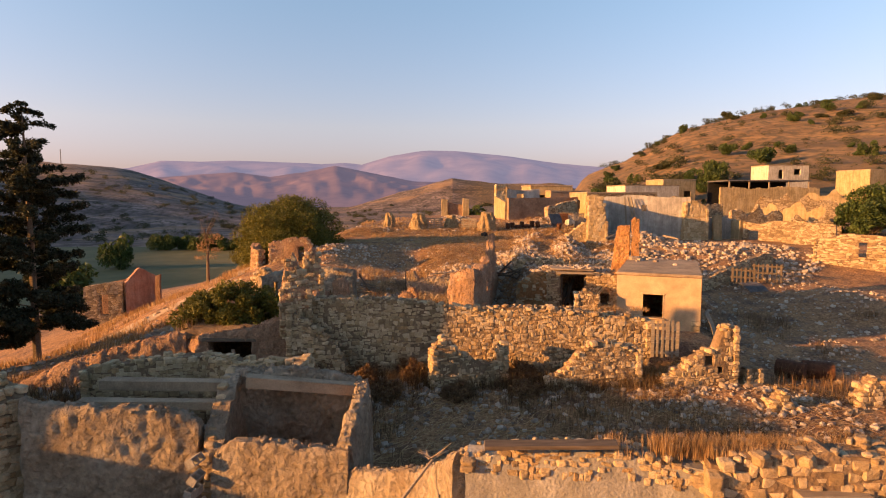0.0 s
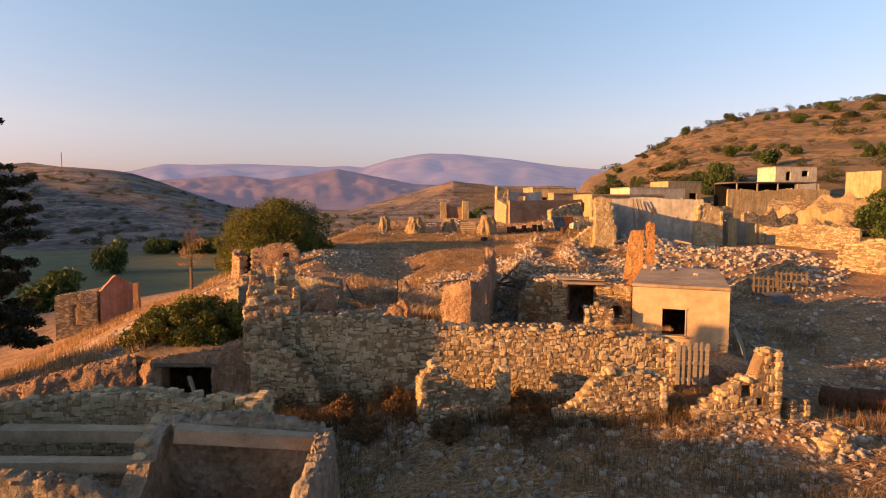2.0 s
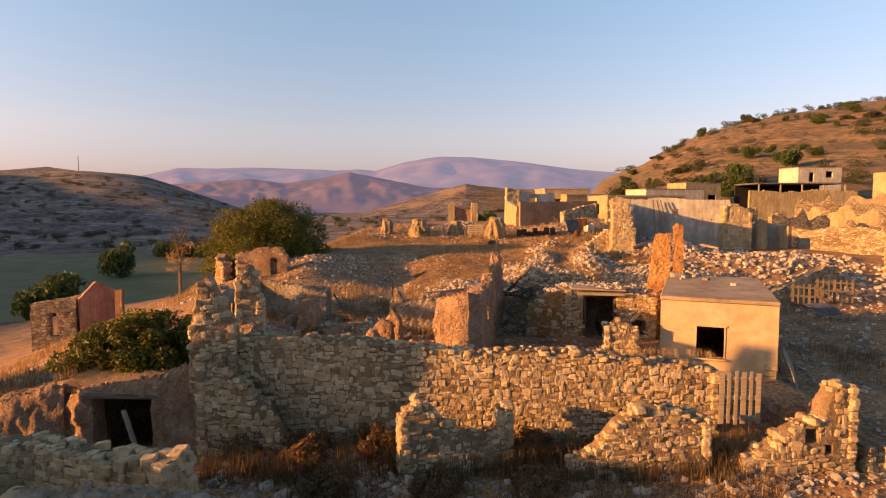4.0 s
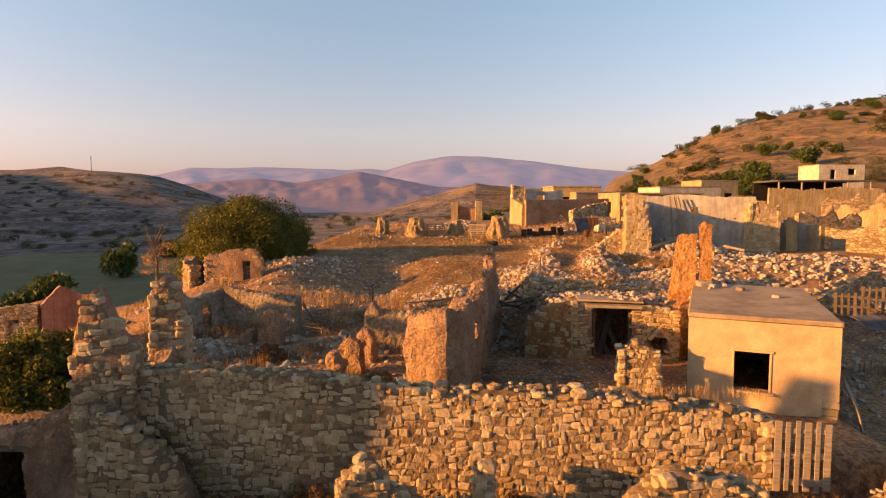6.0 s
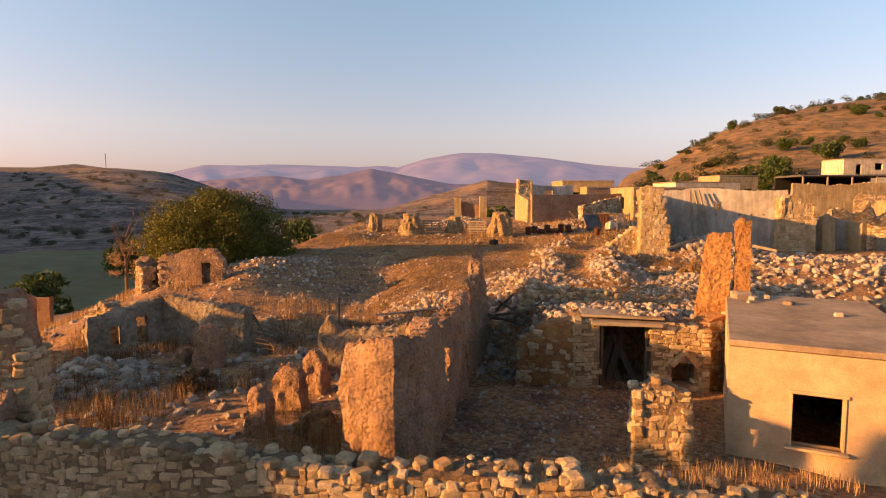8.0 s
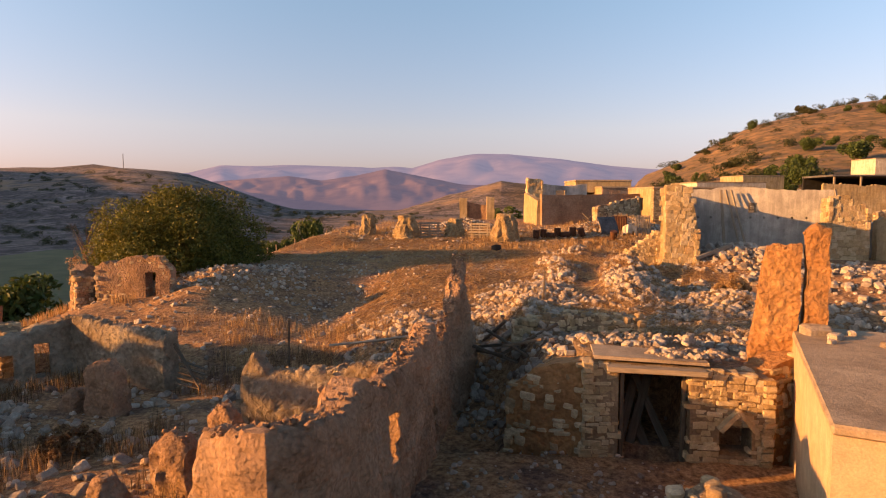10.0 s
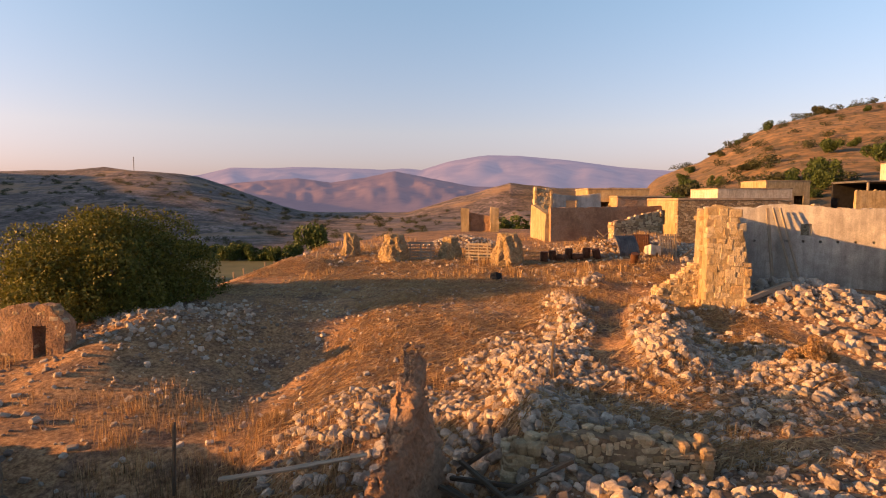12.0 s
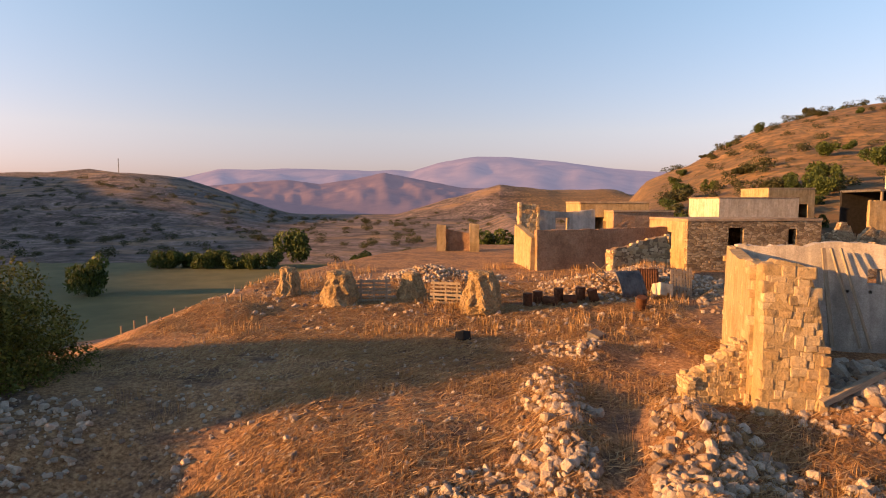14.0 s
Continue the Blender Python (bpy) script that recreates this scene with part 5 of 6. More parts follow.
def stump_mound(x, y, w, h, seed):
    """A weathered clay gate-stump, wide at the foot."""
    bm = bmesh.new()
    bmesh.ops.create_icosphere(bm, subdivisions=4, radius=1)
    for v in bm.verts:
        p = v.co.copy()
        q = 0.5 + 0.5 * p.z
        flat = math.hypot(p.x, p.y) or 1e-6
        r = min(1.0, flat * 2.2) * (1.0 - 0.42 * q ** 1.3) / flat
        rill = 0.10 * math.sin(9 * math.atan2(p.y, p.x) + seed + 2 * p.z)
        n = noise.fractal(Vector((p.x * 2.4, p.y * 2.4, p.z * 1.1)) + Vector((seed, 0, 0)), 1.0, 2.0, 5) * 0.26 + rill * 0.5
        v.co = Vector((p.x * r * (1 + n) * w / 2 * 1.1, p.y * r * (1 + n) * w / 2, (q + 0.14 * n * q) * h - 0.15))
    ob = part("clay_stump", bm, STONE_CLAY, None, "")
    ob.location = (x, y, gz(x, y) - 0.05)
    return tagged(ob, "pale weathered stump of clay and straw wall", "stump", "stumps of an old fold")


STONE_CLAY = earth_material("straw_clay", (0.26, 0.18, 0.09), (0.38, 0.27, 0.14), (0.46, 0.34, 0.19), 12, 1.5, 0.09)
for k, (x, y, w, h) in enumerate(((-4.9, 52.6, 1.0, 1.55), (-2.2, 51.3, 1.5, 1.65), (0.75, 52.6, 1.2, 1.35), (3.9, 50.6, 1.55, 1.85))):
    stump_mound(x, y, w, h, k * 3.1)


def far_house(name, label, x, y, turn, w, d, zb, zt, mat_front, mat_side, openings=(), roof=CONCRETE, side_openings=(), over=0.05, category="house"):
    """A simple flat-roofed house; openings are holes through its front: from, to, sill, head."""
    ob = empty(name, label, category, pose(x, y, 0, 0, 0, turn))
    kw = dict(rough=0.02, ragged=0.03, thin=0.0, step=0.35)
    for pname, pts, hs, mat in (("wall", [(0, 0.15), (w, 0.15)], openings, mat_front), ("wall", [(0.15, d), (0.15, 0.3)], side_openings, mat_side),
                                ("wall", [(w - 0.15, 0.3), (w - 0.15, d)], (), mat_side), ("wall", [(w - 0.3, d - 0.15), (0.3, d - 0.15)], (), mat_front)):
        v, f = wall_core(pts, [(0, zt), (99, zt)], zb, 0.3, hs, **kw)
        put(pname, mesh_from(pname, v, f, mat), ob)
    if roof:
        part("roof", box_bm(w + 2 * over, d + 2 * over, 0.15, (w / 2, d / 2, zt + 0.07), 0.03, wobble=0.03), roof, ob)
    return ob


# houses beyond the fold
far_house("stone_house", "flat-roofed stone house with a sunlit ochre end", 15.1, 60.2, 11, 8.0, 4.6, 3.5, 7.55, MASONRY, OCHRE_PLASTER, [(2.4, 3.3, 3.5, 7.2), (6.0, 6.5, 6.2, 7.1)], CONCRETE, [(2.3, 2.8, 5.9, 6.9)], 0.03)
far_house("ochre_house", "flat-roofed ochre house with dark doorway", 11.3, 74.0, 6, 5.5, 5.0, 3.5, 8.6, OCHRE_PLASTER, OCHRE_PLASTER, [(0.8, 2.0, 3.5, 7.5)], CONCRETE)
far_house("ochre_house", "small sunlit ochre annex", 13.6, 72.6, 14, 5.0, 4.0, 3.5, 7.9, MUD, OCHRE_PLASTER, (), CONCRETE, [(0.9, 1.4, 5.8, 7.2), (2.2, 2.7, 5.8, 7.2)])
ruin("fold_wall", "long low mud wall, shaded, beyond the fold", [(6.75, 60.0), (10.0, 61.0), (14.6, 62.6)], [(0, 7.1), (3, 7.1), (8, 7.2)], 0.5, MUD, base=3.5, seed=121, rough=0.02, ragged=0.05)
# lighter ochre than the rest of the wall: sunlight put into the colour
ruin("fold_wall_end", "end of a mud wall, coloured ochre as sunlit", [(5.9, 64.0), (6.7, 60.1)], [(0, 7.3), (2, 7.0), (4.0, 6.6)], 0.5, OCHRE_PLASTER, base=3.5, seed=122, rough=0.03)
ruin("tower_wall", "upright remnant of a stone house", [(6.1, 67.0), (7.4, 67.2)], [(0, 8.6), (1.3, 8.5)], 0.8, OCHRE_PLASTER, base=3.5, seed=123, stones=lay(blocks=True, w=(0.3, 0.5), h=(0.2, 0.35)))
ruin("tower_room_wall", "grey inner wall of a ruined house", [(7.4, 68.0), (11.5, 69.0)], [(0, 8.2), (2, 8.0), (4.2, 8.2)], 0.5, OLD_PLASTER, base=3.5, seed=124, holes=[(1.3, 2.3, 5.5, 7.6)])
ruin("broken_fold_wall", "low broken pale wall on a rubble slope", [(10.3, 57.2), (13.5, 58.6)], [(0, 6.2), (1.5, 6.5), (3.4, 6.9)], 0.5, MORTAR, base=4.0, seed=125, stones=lay(w=(0.2, 0.45), h=(0.12, 0.25)))
for x, y, h in ((-0.2, 73.5, 7.0), (2.5, 72.5, 7.1)):
    ruin("gate_post", "sunlit square gate post", [(x, y), (x + 0.75, y + 0.05)], [(0, h), (0.75, h - 0.1)], 0.7, OCHRE_PLASTER, base=3.5, seed=126, ragged=0.05)
ruin("gate_wall", "low wall between gate posts", [(0.5, 74.0), (2.6, 73.8)], [(0, 6.5), (2.1, 6.3)], 0.5, MUD, base=3.5, seed=127)

# the upper village on the east
far_house("hill_house", "small cream house on the hillside", 67.6, 120, 4, 8.8, 6, 5, 13.9, WHITE_PAINT, WHITE_PAINT, [(2.2, 3.2, 11.2, 13.0), (5.6, 7.0, 12.0, 13.2)], CONCRETE)
far_house("white_house", "long low white house", 31, 98, 10, 10, 7, 4, 9.2, WHITE_PAINT, WHITE_PAINT, [], CONCRETE)
far_house("ochre_house", "flat-roofed ochre village house", 42, 110, 12, 7, 6, 4, 10.6, OCHRE_PLASTER, OCHRE_PLASTER, [(4.5, 6, 6, 8.5)], CONCRETE)
far_house("orange_house", "ochre village house with a flat roof", 74, 100, 10, 5, 7, 5, 12.0, OCHRE_PLASTER, OCHRE_PLASTER, [], CONCRETE)
far_house("brown_house", "brown village house beside a yard", 79.5, 101, 0, 8, 7, 5, 11.4, MUD, MUD, [(2, 3.2, 8, 10), (5, 6.2, 8, 10)], CONCRETE)


def shed(x, y, turn, w, d, zb, zt):
    ob = empty("open_shed", "long open shed with a sagging dark roof", "shed", pose(x, y, 0, 0, 0, turn))
    part("roof", box_bm(w, d, 0.2, (w / 2, d / 2, zt), 0.02, rot=None, wobble=0.05), TIN, ob)
    # near-black back wall: the shade under the roof is put into its colour
    part("back_wall", box_bm(w, 0.3, zt - zb, (w / 2, d - 0.2, (zt + zb) / 2), 0.02), BLACK_AND_SHADE, ob)
    for k in range(5):
        part("post", box_bm(0.2, 0.2, zt - zb, (0.3 + (w - 0.6) * k / 4, 0.2, (zt + zb) / 2 - 0.1), 0.02), WOOD, ob)
    return ob


shed(47, 95, 2, 14, 7, 4, 10.0)
v, f = wall_core([(-8.7, 19.75), (-5.3, 19.75)], [(0, 2.72), (2.0, 2.8), (3.4, 2.75)], 2.42, 2.5, (), step=0.2, rough=0.08, seed=49)
tagged(new("cellar_roof", mesh_from("cellar_roof", v, f, MORTAR, True)), "earth roof over a dark cellar", "roof", kind="structure")
ruin("village_wall", "low stone wall in front of a shed", [(45, 93.6), (61.5, 94.2)], [(0, 8.9), (6, 8.6), (10, 9.0), (16.5, 8.7)], 0.5, OCHRE_PLASTER, seed=139, ragged=0.3)
for k, (pts, h, m) in enumerate((([(22.5, 58), (27, 59)], 6.6, MASONRY), ([(27.5, 55), (33, 56)], 6.2, MASONRY), ([(33.5, 60), (38, 57)], 6.6, OCHRE_PLASTER), ([(24, 66), (33, 68)], 7.2, MASONRY),
                                 ([(36, 66), (44, 64)], 7.5, MASONRY), ([(44, 70), (50, 68)], 7.9, OCHRE_PLASTER), ([(30, 50), (34, 49)], 5.5, MASONRY))):
    ruin("village_wall", "broken village wall of stone and plaster", pts, [(0, h - 0.6), (0.8, h), (1.6, h - 0.7), (2.4, h - 0.4), (3.0, h + 0.2), (3.9, h - 0.9), (5.0, h - 0.2), (6, h - 0.8)], 0.5, m, seed=140 + k, ragged=0.5)

# ---- scrub and trees on the hills and in the valley ----
SHRUBS = []
for k in range(5):
    v, f = leaf_cloud([(random.uniform(-.5, .5), random.uniform(-.5, .5), random.uniform(0.08, 0.75)) for _ in range(9)], [random.uniform(0.25, 0.45) for _ in range(9)], 1700, 0.075, 200 + k)
    v[:, 2] = np.maximum(v[:, 2], -0.02)
    SHRUBS.append([mesh_arrays("crown", v, f, mt) for mt in (LEAF_OLIVE, LEAF_GREEN)])


def shrub(x, y, r, h, green, k, label, group):
    ob = empty("shrub", label, "shrub", pose(x, y, gz(x, y) - 0.1, 0, 0, 57 * k), group)
    put("crown", SHRUBS[k % 5][1 if green else 0], ob, "", Matrix.Diagonal((r, r, h, 1)))


def scrub(name, label, places, mat):
    """Far scrub that nobody could count, as one object."""
    vs, fs, n = [], [], 0
    for k, (x, y, r, h) in enumerate(places):
        me = SHRUBS[k % 5][0]
        v = np.empty(len(me.vertices) * 3)
        me.vertices.foreach_get("co", v)
        f = np.empty(len(me.loops), dtype=np.int32)
        me.loops.foreach_get("vertex_index", f)
        a = 1.7 * k
        cut = 330 if r > 2.4 else 130
        v = v.reshape(-1, 3)[: 4 * cut]
        f = f.reshape(-1, 4)[:cut]
        w = np.stack([(v[:, 0] * math.cos(a) - v[:, 1] * math.sin(a)) * r + x, (v[:, 0] * math.sin(a) + v[:, 1] * math.cos(a)) * r + y, v[:, 2] * h + gz(x, y) - 0.1], 1)
        vs.append(w)
        fs.append(f + n)
        n += len(w)
    tagged(new(name, mesh_arrays(name, np.concatenate(vs), np.concatenate(fs), mat)), label, "scrub", kind="stuff")


rng = random.Random(77)
far_scrub, vale_scrub = [], []
for k in range(640):
    y = rng.uniform(130, 395) if k < 610 else rng.uniform(370, 402)
    u = rng.uniform(0.27, 0.95)
    r = rng.uniform(1.5, 5) if k % 3 == 0 or k < 60 else rng.uniform(0.6, 1.8)
    if k < 60:
        shrub(u * y, y, r, r * rng.uniform(0.7, 1.1), rng.random() < 0.5, k, "round scrub oak on a dry hillside", "hillside scrub")
    else:
        far_scrub.append((u * y, y, r, r * rng.uniform(0.6, 1.0)))
scrub("hill_scrub", "low olive-green scrub over a dry hillside", far_scrub, LEAF_OLIVE)
for k in range(12):
    u, y = rng.uniform(0.2, 0.6), rng.uniform(105, 150)
    r = rng.uniform(1.5, 3.0)
    shrub(u * y, y, r, r * rng.uniform(0.8, 1.2), True, k, "green tree among village houses", "village trees")
for k in range(420):
    y = rng.uniform(212, 800)
    u = rng.uniform(-1.0, -0.1) if rng.random() < 0.85 else rng.uniform(-0.15, 0.2)
    r = rng.uniform(1.2, 4.5) * (1 + y / 900)
    vale_scrub.append((u * y, y, r, r * rng.uniform(0.45, 0.9)))
scrub("valley_scrub", "dark scrub dotted over the valley and its slopes", vale_scrub, LEAF_OLIVE)
for k in range(13):
    x = -95 + 2.8 * k
    shrub(x, 190 + rng.uniform(-2, 2), rng.uniform(3.6, 4.8), rng.uniform(4, 6), True, k, "green hedge bush at a field's edge", "field hedge")
for x, y, r, h in ((-56, 196, 7, 11), (-80, 139, 5.5, 9), (-36, 198, 5, 5), (-50, 76, 6, 6), (4.5, 88, 3, 2.6), (16, 92, 3.6, 6.3), (21, 96, 4.2, 6), (29, 104, 4.5, 6), (61, 140, 3.2, 4.5), (67, 142, 3.5, 5), (64, 136, 2.6, 4)):
    shrub(x, y, r, h, True, int(r), "dark green tree standing by itself", "single trees")

for x, y, r, h in ((97, 196, 6.5, 6.5), (110.5, 184, 4, 5), (72, 152, 6.5, 7), (68, 158, 4.5, 5), (154, 280, 4, 5), (125, 305, 3.5, 5.5), (177, 268, 6, 6.5), (188, 262, 5, 6.5),
                   (109, 208, 4, 5), (63, 190, 4.5, 5.5), (52, 176, 5.5, 7), (123, 168, 6, 8), (153, 242, 3.5, 4)):
    shrub(x, y, r * 0.6, h * 0.62, True, int(x), "round green tree on a dry hillside", "hillside trees")

# ---- odds and ends ----
def hollow_block(x, y, z, turn, tip):
    """A hollow concrete block with two cores."""
    ob = empty("hollow_block", "grey hollow concrete block leaning in a gap", "block", pose(x, y, z, tip, 0, turn) @ Matrix.Scale(0.8, 4), "hollow blocks")
    bms = [box_bm(0.4, 0.03, 0.2, (0, -0.085, 0), 0.004), box_bm(0.4, 0.03, 0.2, (0, 0.085, 0), 0.004)] + [box_bm(0.03, 0.14, 0.2, (cx, 0, 0), 0.004) for cx in (-0.185, 0, 0.185)]
    part("block", join_bm(*bms), GREY_PLASTER, ob)


for k, (x, y, z, t, tp) in enumerate(((-4.42, 9.85, 2.35, 80, 60), (-4.40, 9.82, 2.05, 85, 35), (-4.45, 9.8, 1.8, 75, 10))):
    hollow_block(x, y, z, t, tp)
rubble("fallen_stones", "stones fallen in a gap between walls", -4.5, 9.75, 0.3, 0.25, 16, (0.12, 0.24), 401, level=1.55)
rubble("fallen_stones", "stones lying on an earth roof", 6.2, 28.2, 1.3, 0.6, 130, (0.05, 0.2), 402, level=3.66)
rubble("fallen_stones", "small stones on a concrete slab", 6.7, 26.65, 0.7, 0.3, 110, (0.04, 0.15), 403, level=3.77)


def dry_branch(x, y, z):
    bm, rng = bmesh.new(), random.Random(3)
    tube(bm, (x, y, z), (x - 0.5, y - 0.5, z - 0.45), 0.02, 0.03, 6)
    for k in range(9):
        tube(bm, (x + rng.uniform(-0.1, 0.05), y, z), (x + rng.uniform(-0.25, 0.35), y + rng.uniform(-0.2, 0.2), z + rng.uniform(-0.1, 0.25)), 0.010, 0.003, 4)
    tagged(part("dry_branch", bm, WOOD, None), "bare dry branch sticking up", "branch")


dry_branch(-0.15, 8.2, 3.15)
# a collapsed frame of slats, a rusty sheet and thin posts by the mud walls
frame_ob = empty("slat_frame", "collapsed frame of grey wooden slats", "frame", pose(-4.3, 28.75, 2.25, 0, 0, -25))
for k in range(5):
    plank("slat", (0, 0.05 * k, 0.12 * k), (0.9, 0.05 * k, 0.10 * k), 0.07, 0.03, WOOD_DARK, frame_ob, seed=k)
plank("stile", (0.15, -0.1, 1.0), (0.5, 0.25, 0.0), 0.06, 0.05, WOOD_DARK, frame_ob)
plank("stile", (0.1, -0.05, 0.9), (0.95, -0.05, 0.05), 0.06, 0.04, WOOD_DARK, frame_ob)
for x, y, h in ((-2.0, 30.0, 1.3), (-0.3, 28.7, 1.0), (4.7, 33.4, 0.9)):
    tagged(plank("iron_post", (x, y, gz(x, y) - 0.1), (x + 0.05, y, gz(x, y) + h), 0.05, 0.05, WOOD_DARK), "thin dark post standing in rubble", "post", "thin posts")
for k, (x, w, h, tilt) in enumerate(((-0.55, 0.42, 0.3, 14), (-0.15, 0.36, 0.22, -10), (0.15, 0.3, 0.26, 24))):
    tagged(part("rusty_sheet", box_bm(w, 0.015, h, (0, 0, h / 2), 0.003, wobble=0.03, seed=k), RUST, None), "torn rusty iron sheet on a mud wall", "metal sheet", "torn iron sheets").matrix_basis = pose(x, 28.3 + 0.06 * k, gz(x, 28.3) - 0.02, tilt, 6 * k - 6, 12 * k - 10)
for k in range(5):
    tagged(plank("loose_board", (-0.6 + 0.25 * k, 28.9 + 0.12 * k, 3.2), (0.5 + 0.25 * k, 29.3 + 0.1 * k, 3.25 + 0.02 * k), 0.12, 0.03, WOOD, seed=k), "weathered board lying on rubble", "board", "loose boards")
# leaning boards and beam holes of the hall
for k, (x0, x1) in enumerate(((14.75, 15.3), (14.55, 14.6), (15.0, 15.55), (19.3, 19.75))):
    tagged(plank("leaning_board", (x0, 46.2 - 0.25 * (x0 - 14), 7.15), (x1, 45.6 - 0.25 * (x1 - 14), 4.2), 0.13, 0.05, WOOD, seed=k), "grey board leaning on a plaster wall", "board", "leaning boards")
tagged(plank("fallen_pole", (11.35, 40.0, 4.25), (13.0, 40.7, 4.75), 0.14, 0.13, WOOD), "pale pole lying on fallen stones", "pole")
tagged(plank("fallen_pole", (15.6, 40.6, 4.4), (16.5, 40.1, 4.2), 0.14, 0.12, WOOD), "pale pole lying on fallen stones", "pole")


def drum(x, y, h, r, tip, label):
    bm = bmesh.new()
    bmesh.ops.create_cone(bm, cap_ends=True, segments=18, radius1=r, radius2=r, depth=h)
    for z in (-0.17, 0.17):
        g = bmesh.ops.create_cone(bm, cap_ends=True, segments=18, radius1=r * 1.04, radius2=r * 1.04, depth=0.03)
        bmesh.ops.translate(bm, vec=(0, 0, z * h * 2), verts=g["verts"])
    ob = tagged(part("oil_drum", bm, RUST, None), label, "drum", "rusty drums")
    ob.matrix_basis = pose(x, y, gz(x, y) + (h / 2 if tip < 45 else r * 0.8), tip, 0, 35 * x)


for x, y, tip in ((5.8, 51.3, 0), (6.25, 51.7, 0), (6.75, 51.5, 90), (7.15, 52.0, 0), (7.6, 51.8, 90), (8.1, 52.2, 0), (8.6, 52.0, 20), (10.3, 50.8, 20)):
    drum(x, y, 0.56, 0.2, tip, "rusty iron drum beside a fold")
drum(11.5, 18.5, 0.85, 0.3, 90, "dark rusty drum lying in rubble")
drum(12.3, 18.4, 0.85, 0.3, 90, "dark rusty drum lying in rubble")


def bent_sheet(name, label, x, y, w, d, tilt, turn, mat, lift=0.15, waves=9):
    """A corrugated sheet, slightly bent."""
    nx, ny = waves * 4, 6
    v = [(w * (i / nx - 0.5), d * (j / ny - 0.5), 0.02 * math.sin(i * math.pi / 2) + 0.08 * math.sin(j / ny * 3.1)) for j in range(ny + 1) for i in range(nx + 1)]
    f = [(j * (nx + 1) + i, j * (nx + 1) + i + 1, (j + 1) * (nx + 1) + i + 1, (j + 1) * (nx + 1) + i) for j in range(ny) for i in range(nx)]
    ob = new(name, mesh_from(name, v, f, mat, True))
    ob.modifiers.new("thick", "SOLIDIFY").thickness = 0.006
    ob.matrix_basis = pose(x, y, gz(x, y) + lift, tilt, 0, turn)
    return tagged(ob, label, "metal sheet")


bent_sheet("corrugated_sheet", "bent grey corrugated sheet propped on rubble", 16.4, 30.0, 1.3, 0.9, 25, 20, TIN, 0.45)
bent_sheet("corrugated_sheet", "dull corrugated sheet leaning at a house corner", 10.3, 21.7, 0.9, 1.3, 72, 60, WOOD, 0.6)
bent_sheet("metal_sheet", "blue-grey metal sheet propped in scrap", 10.3, 52.6, 1.3, 1.2, 60, 25, TIN, 0.6)
bent_sheet("metal_sheet", "rusty sheet leaning on scrap", 11.2, 53.4, 0.9, 1.1, 70, -10, RUST, 0.5)
for x, y, w, m, lab in ((7.85, 46.9, 0.5, TIN, "grey metal box lying tilted on stones"), (11.7, 53.0, 0.8, WHITE_PAINT, "pale box standing among scrap"),
                        (3.35, 46.5, 0.45, BLACK_AND_SHADE, "small black object lying on straw"), (11.3, 54.2, 0.9, RED_PAINT, "faded red hutch among scrap")):
    ob = tagged(part("box", box_bm(w, w * 0.8, w * 0.7, (0, 0, 0), 0.03, wobble=0.01), m, None), lab, "box")
    ob.matrix_basis = pose(x, y, gz(x, y) + w * 0.33, 12, 14, 40 * x)
rng = random.Random(12)
for k in range(16):
    x, y = rng.uniform(9, 13.5), rng.uniform(52.5, 56)
    tagged(plank("scrap_board", (x, y, gz(x, y) + 0.05), (x + rng.uniform(-0.8, 0.8), y + rng.uniform(-0.6, 0.6), gz(x, y) + rng.uniform(0.1, 0.8)), 0.1, 0.03, WOOD if k % 3 else WOOD_DARK, seed=k), "old board in a scrap heap", "board", "scrap boards")
for k in range(14):
    x = -11 + 0.55 * k
    if x < -5.6:
        tagged(plank("fence_stake", (x, 49.6 + 0.05 * k, gz(x, 49.6) - 0.1), (x + rng.uniform(-0.05, 0.05), 49.6 + 0.05 * k, gz(x, 49.6) + rng.uniform(0.12, 0.38)), 0.06, 0.06, WOOD, seed=k), "short weathered fence stake", "stake", "fence stakes")
tagged(plank("mast", (-700, 1060, 30), (-700, 1060, 98), 0.8, 0.8, TIN), "thin radio mast on a far ridge", "mast")
# dirt track on the western slope
PATHWAY = Line([(-26, 22), (-19, 27), (-15.5, 30), (-12.8, 33.5), (-12.5, 38)])


def on_track(x, y):
    best = np.full(np.shape(x), 1e9)
    for (ax, ay), (bx, by) in zip(PATHWAY.p[:-1], PATHWAY.p[1:]):
        t = np.clip(((x - ax) * (bx - ax) + (y - ay) * (by - ay)) / ((bx - ax) ** 2 + (by - ay) ** 2), 0, 1)
        best = np.minimum(best, np.hypot(x - ax - t * (bx - ax), y - ay - t * (by - ay)))
    return best < 0.75 + 0.3 * fbm(x, y, 8)


sheet("path", -27, -10, 20, 40, 130, TRACK, 0.03, "pale trodden dirt track", on_track)

# ---- rubble ----
def trodden(x, y):
    """The bare way between the heaps."""
    cx = np.interp(y, [33.5, 36.5, 38.5, 41, 45, 47], [6.1, 6.55, 6.9, 7.4, 8.2, 8.6])
    return (np.abs(x - cx) < 0.45 + 0.2 * vnoise(x * 1.3, y * 1.3, 4)) & (y > 34) & (y < 48)


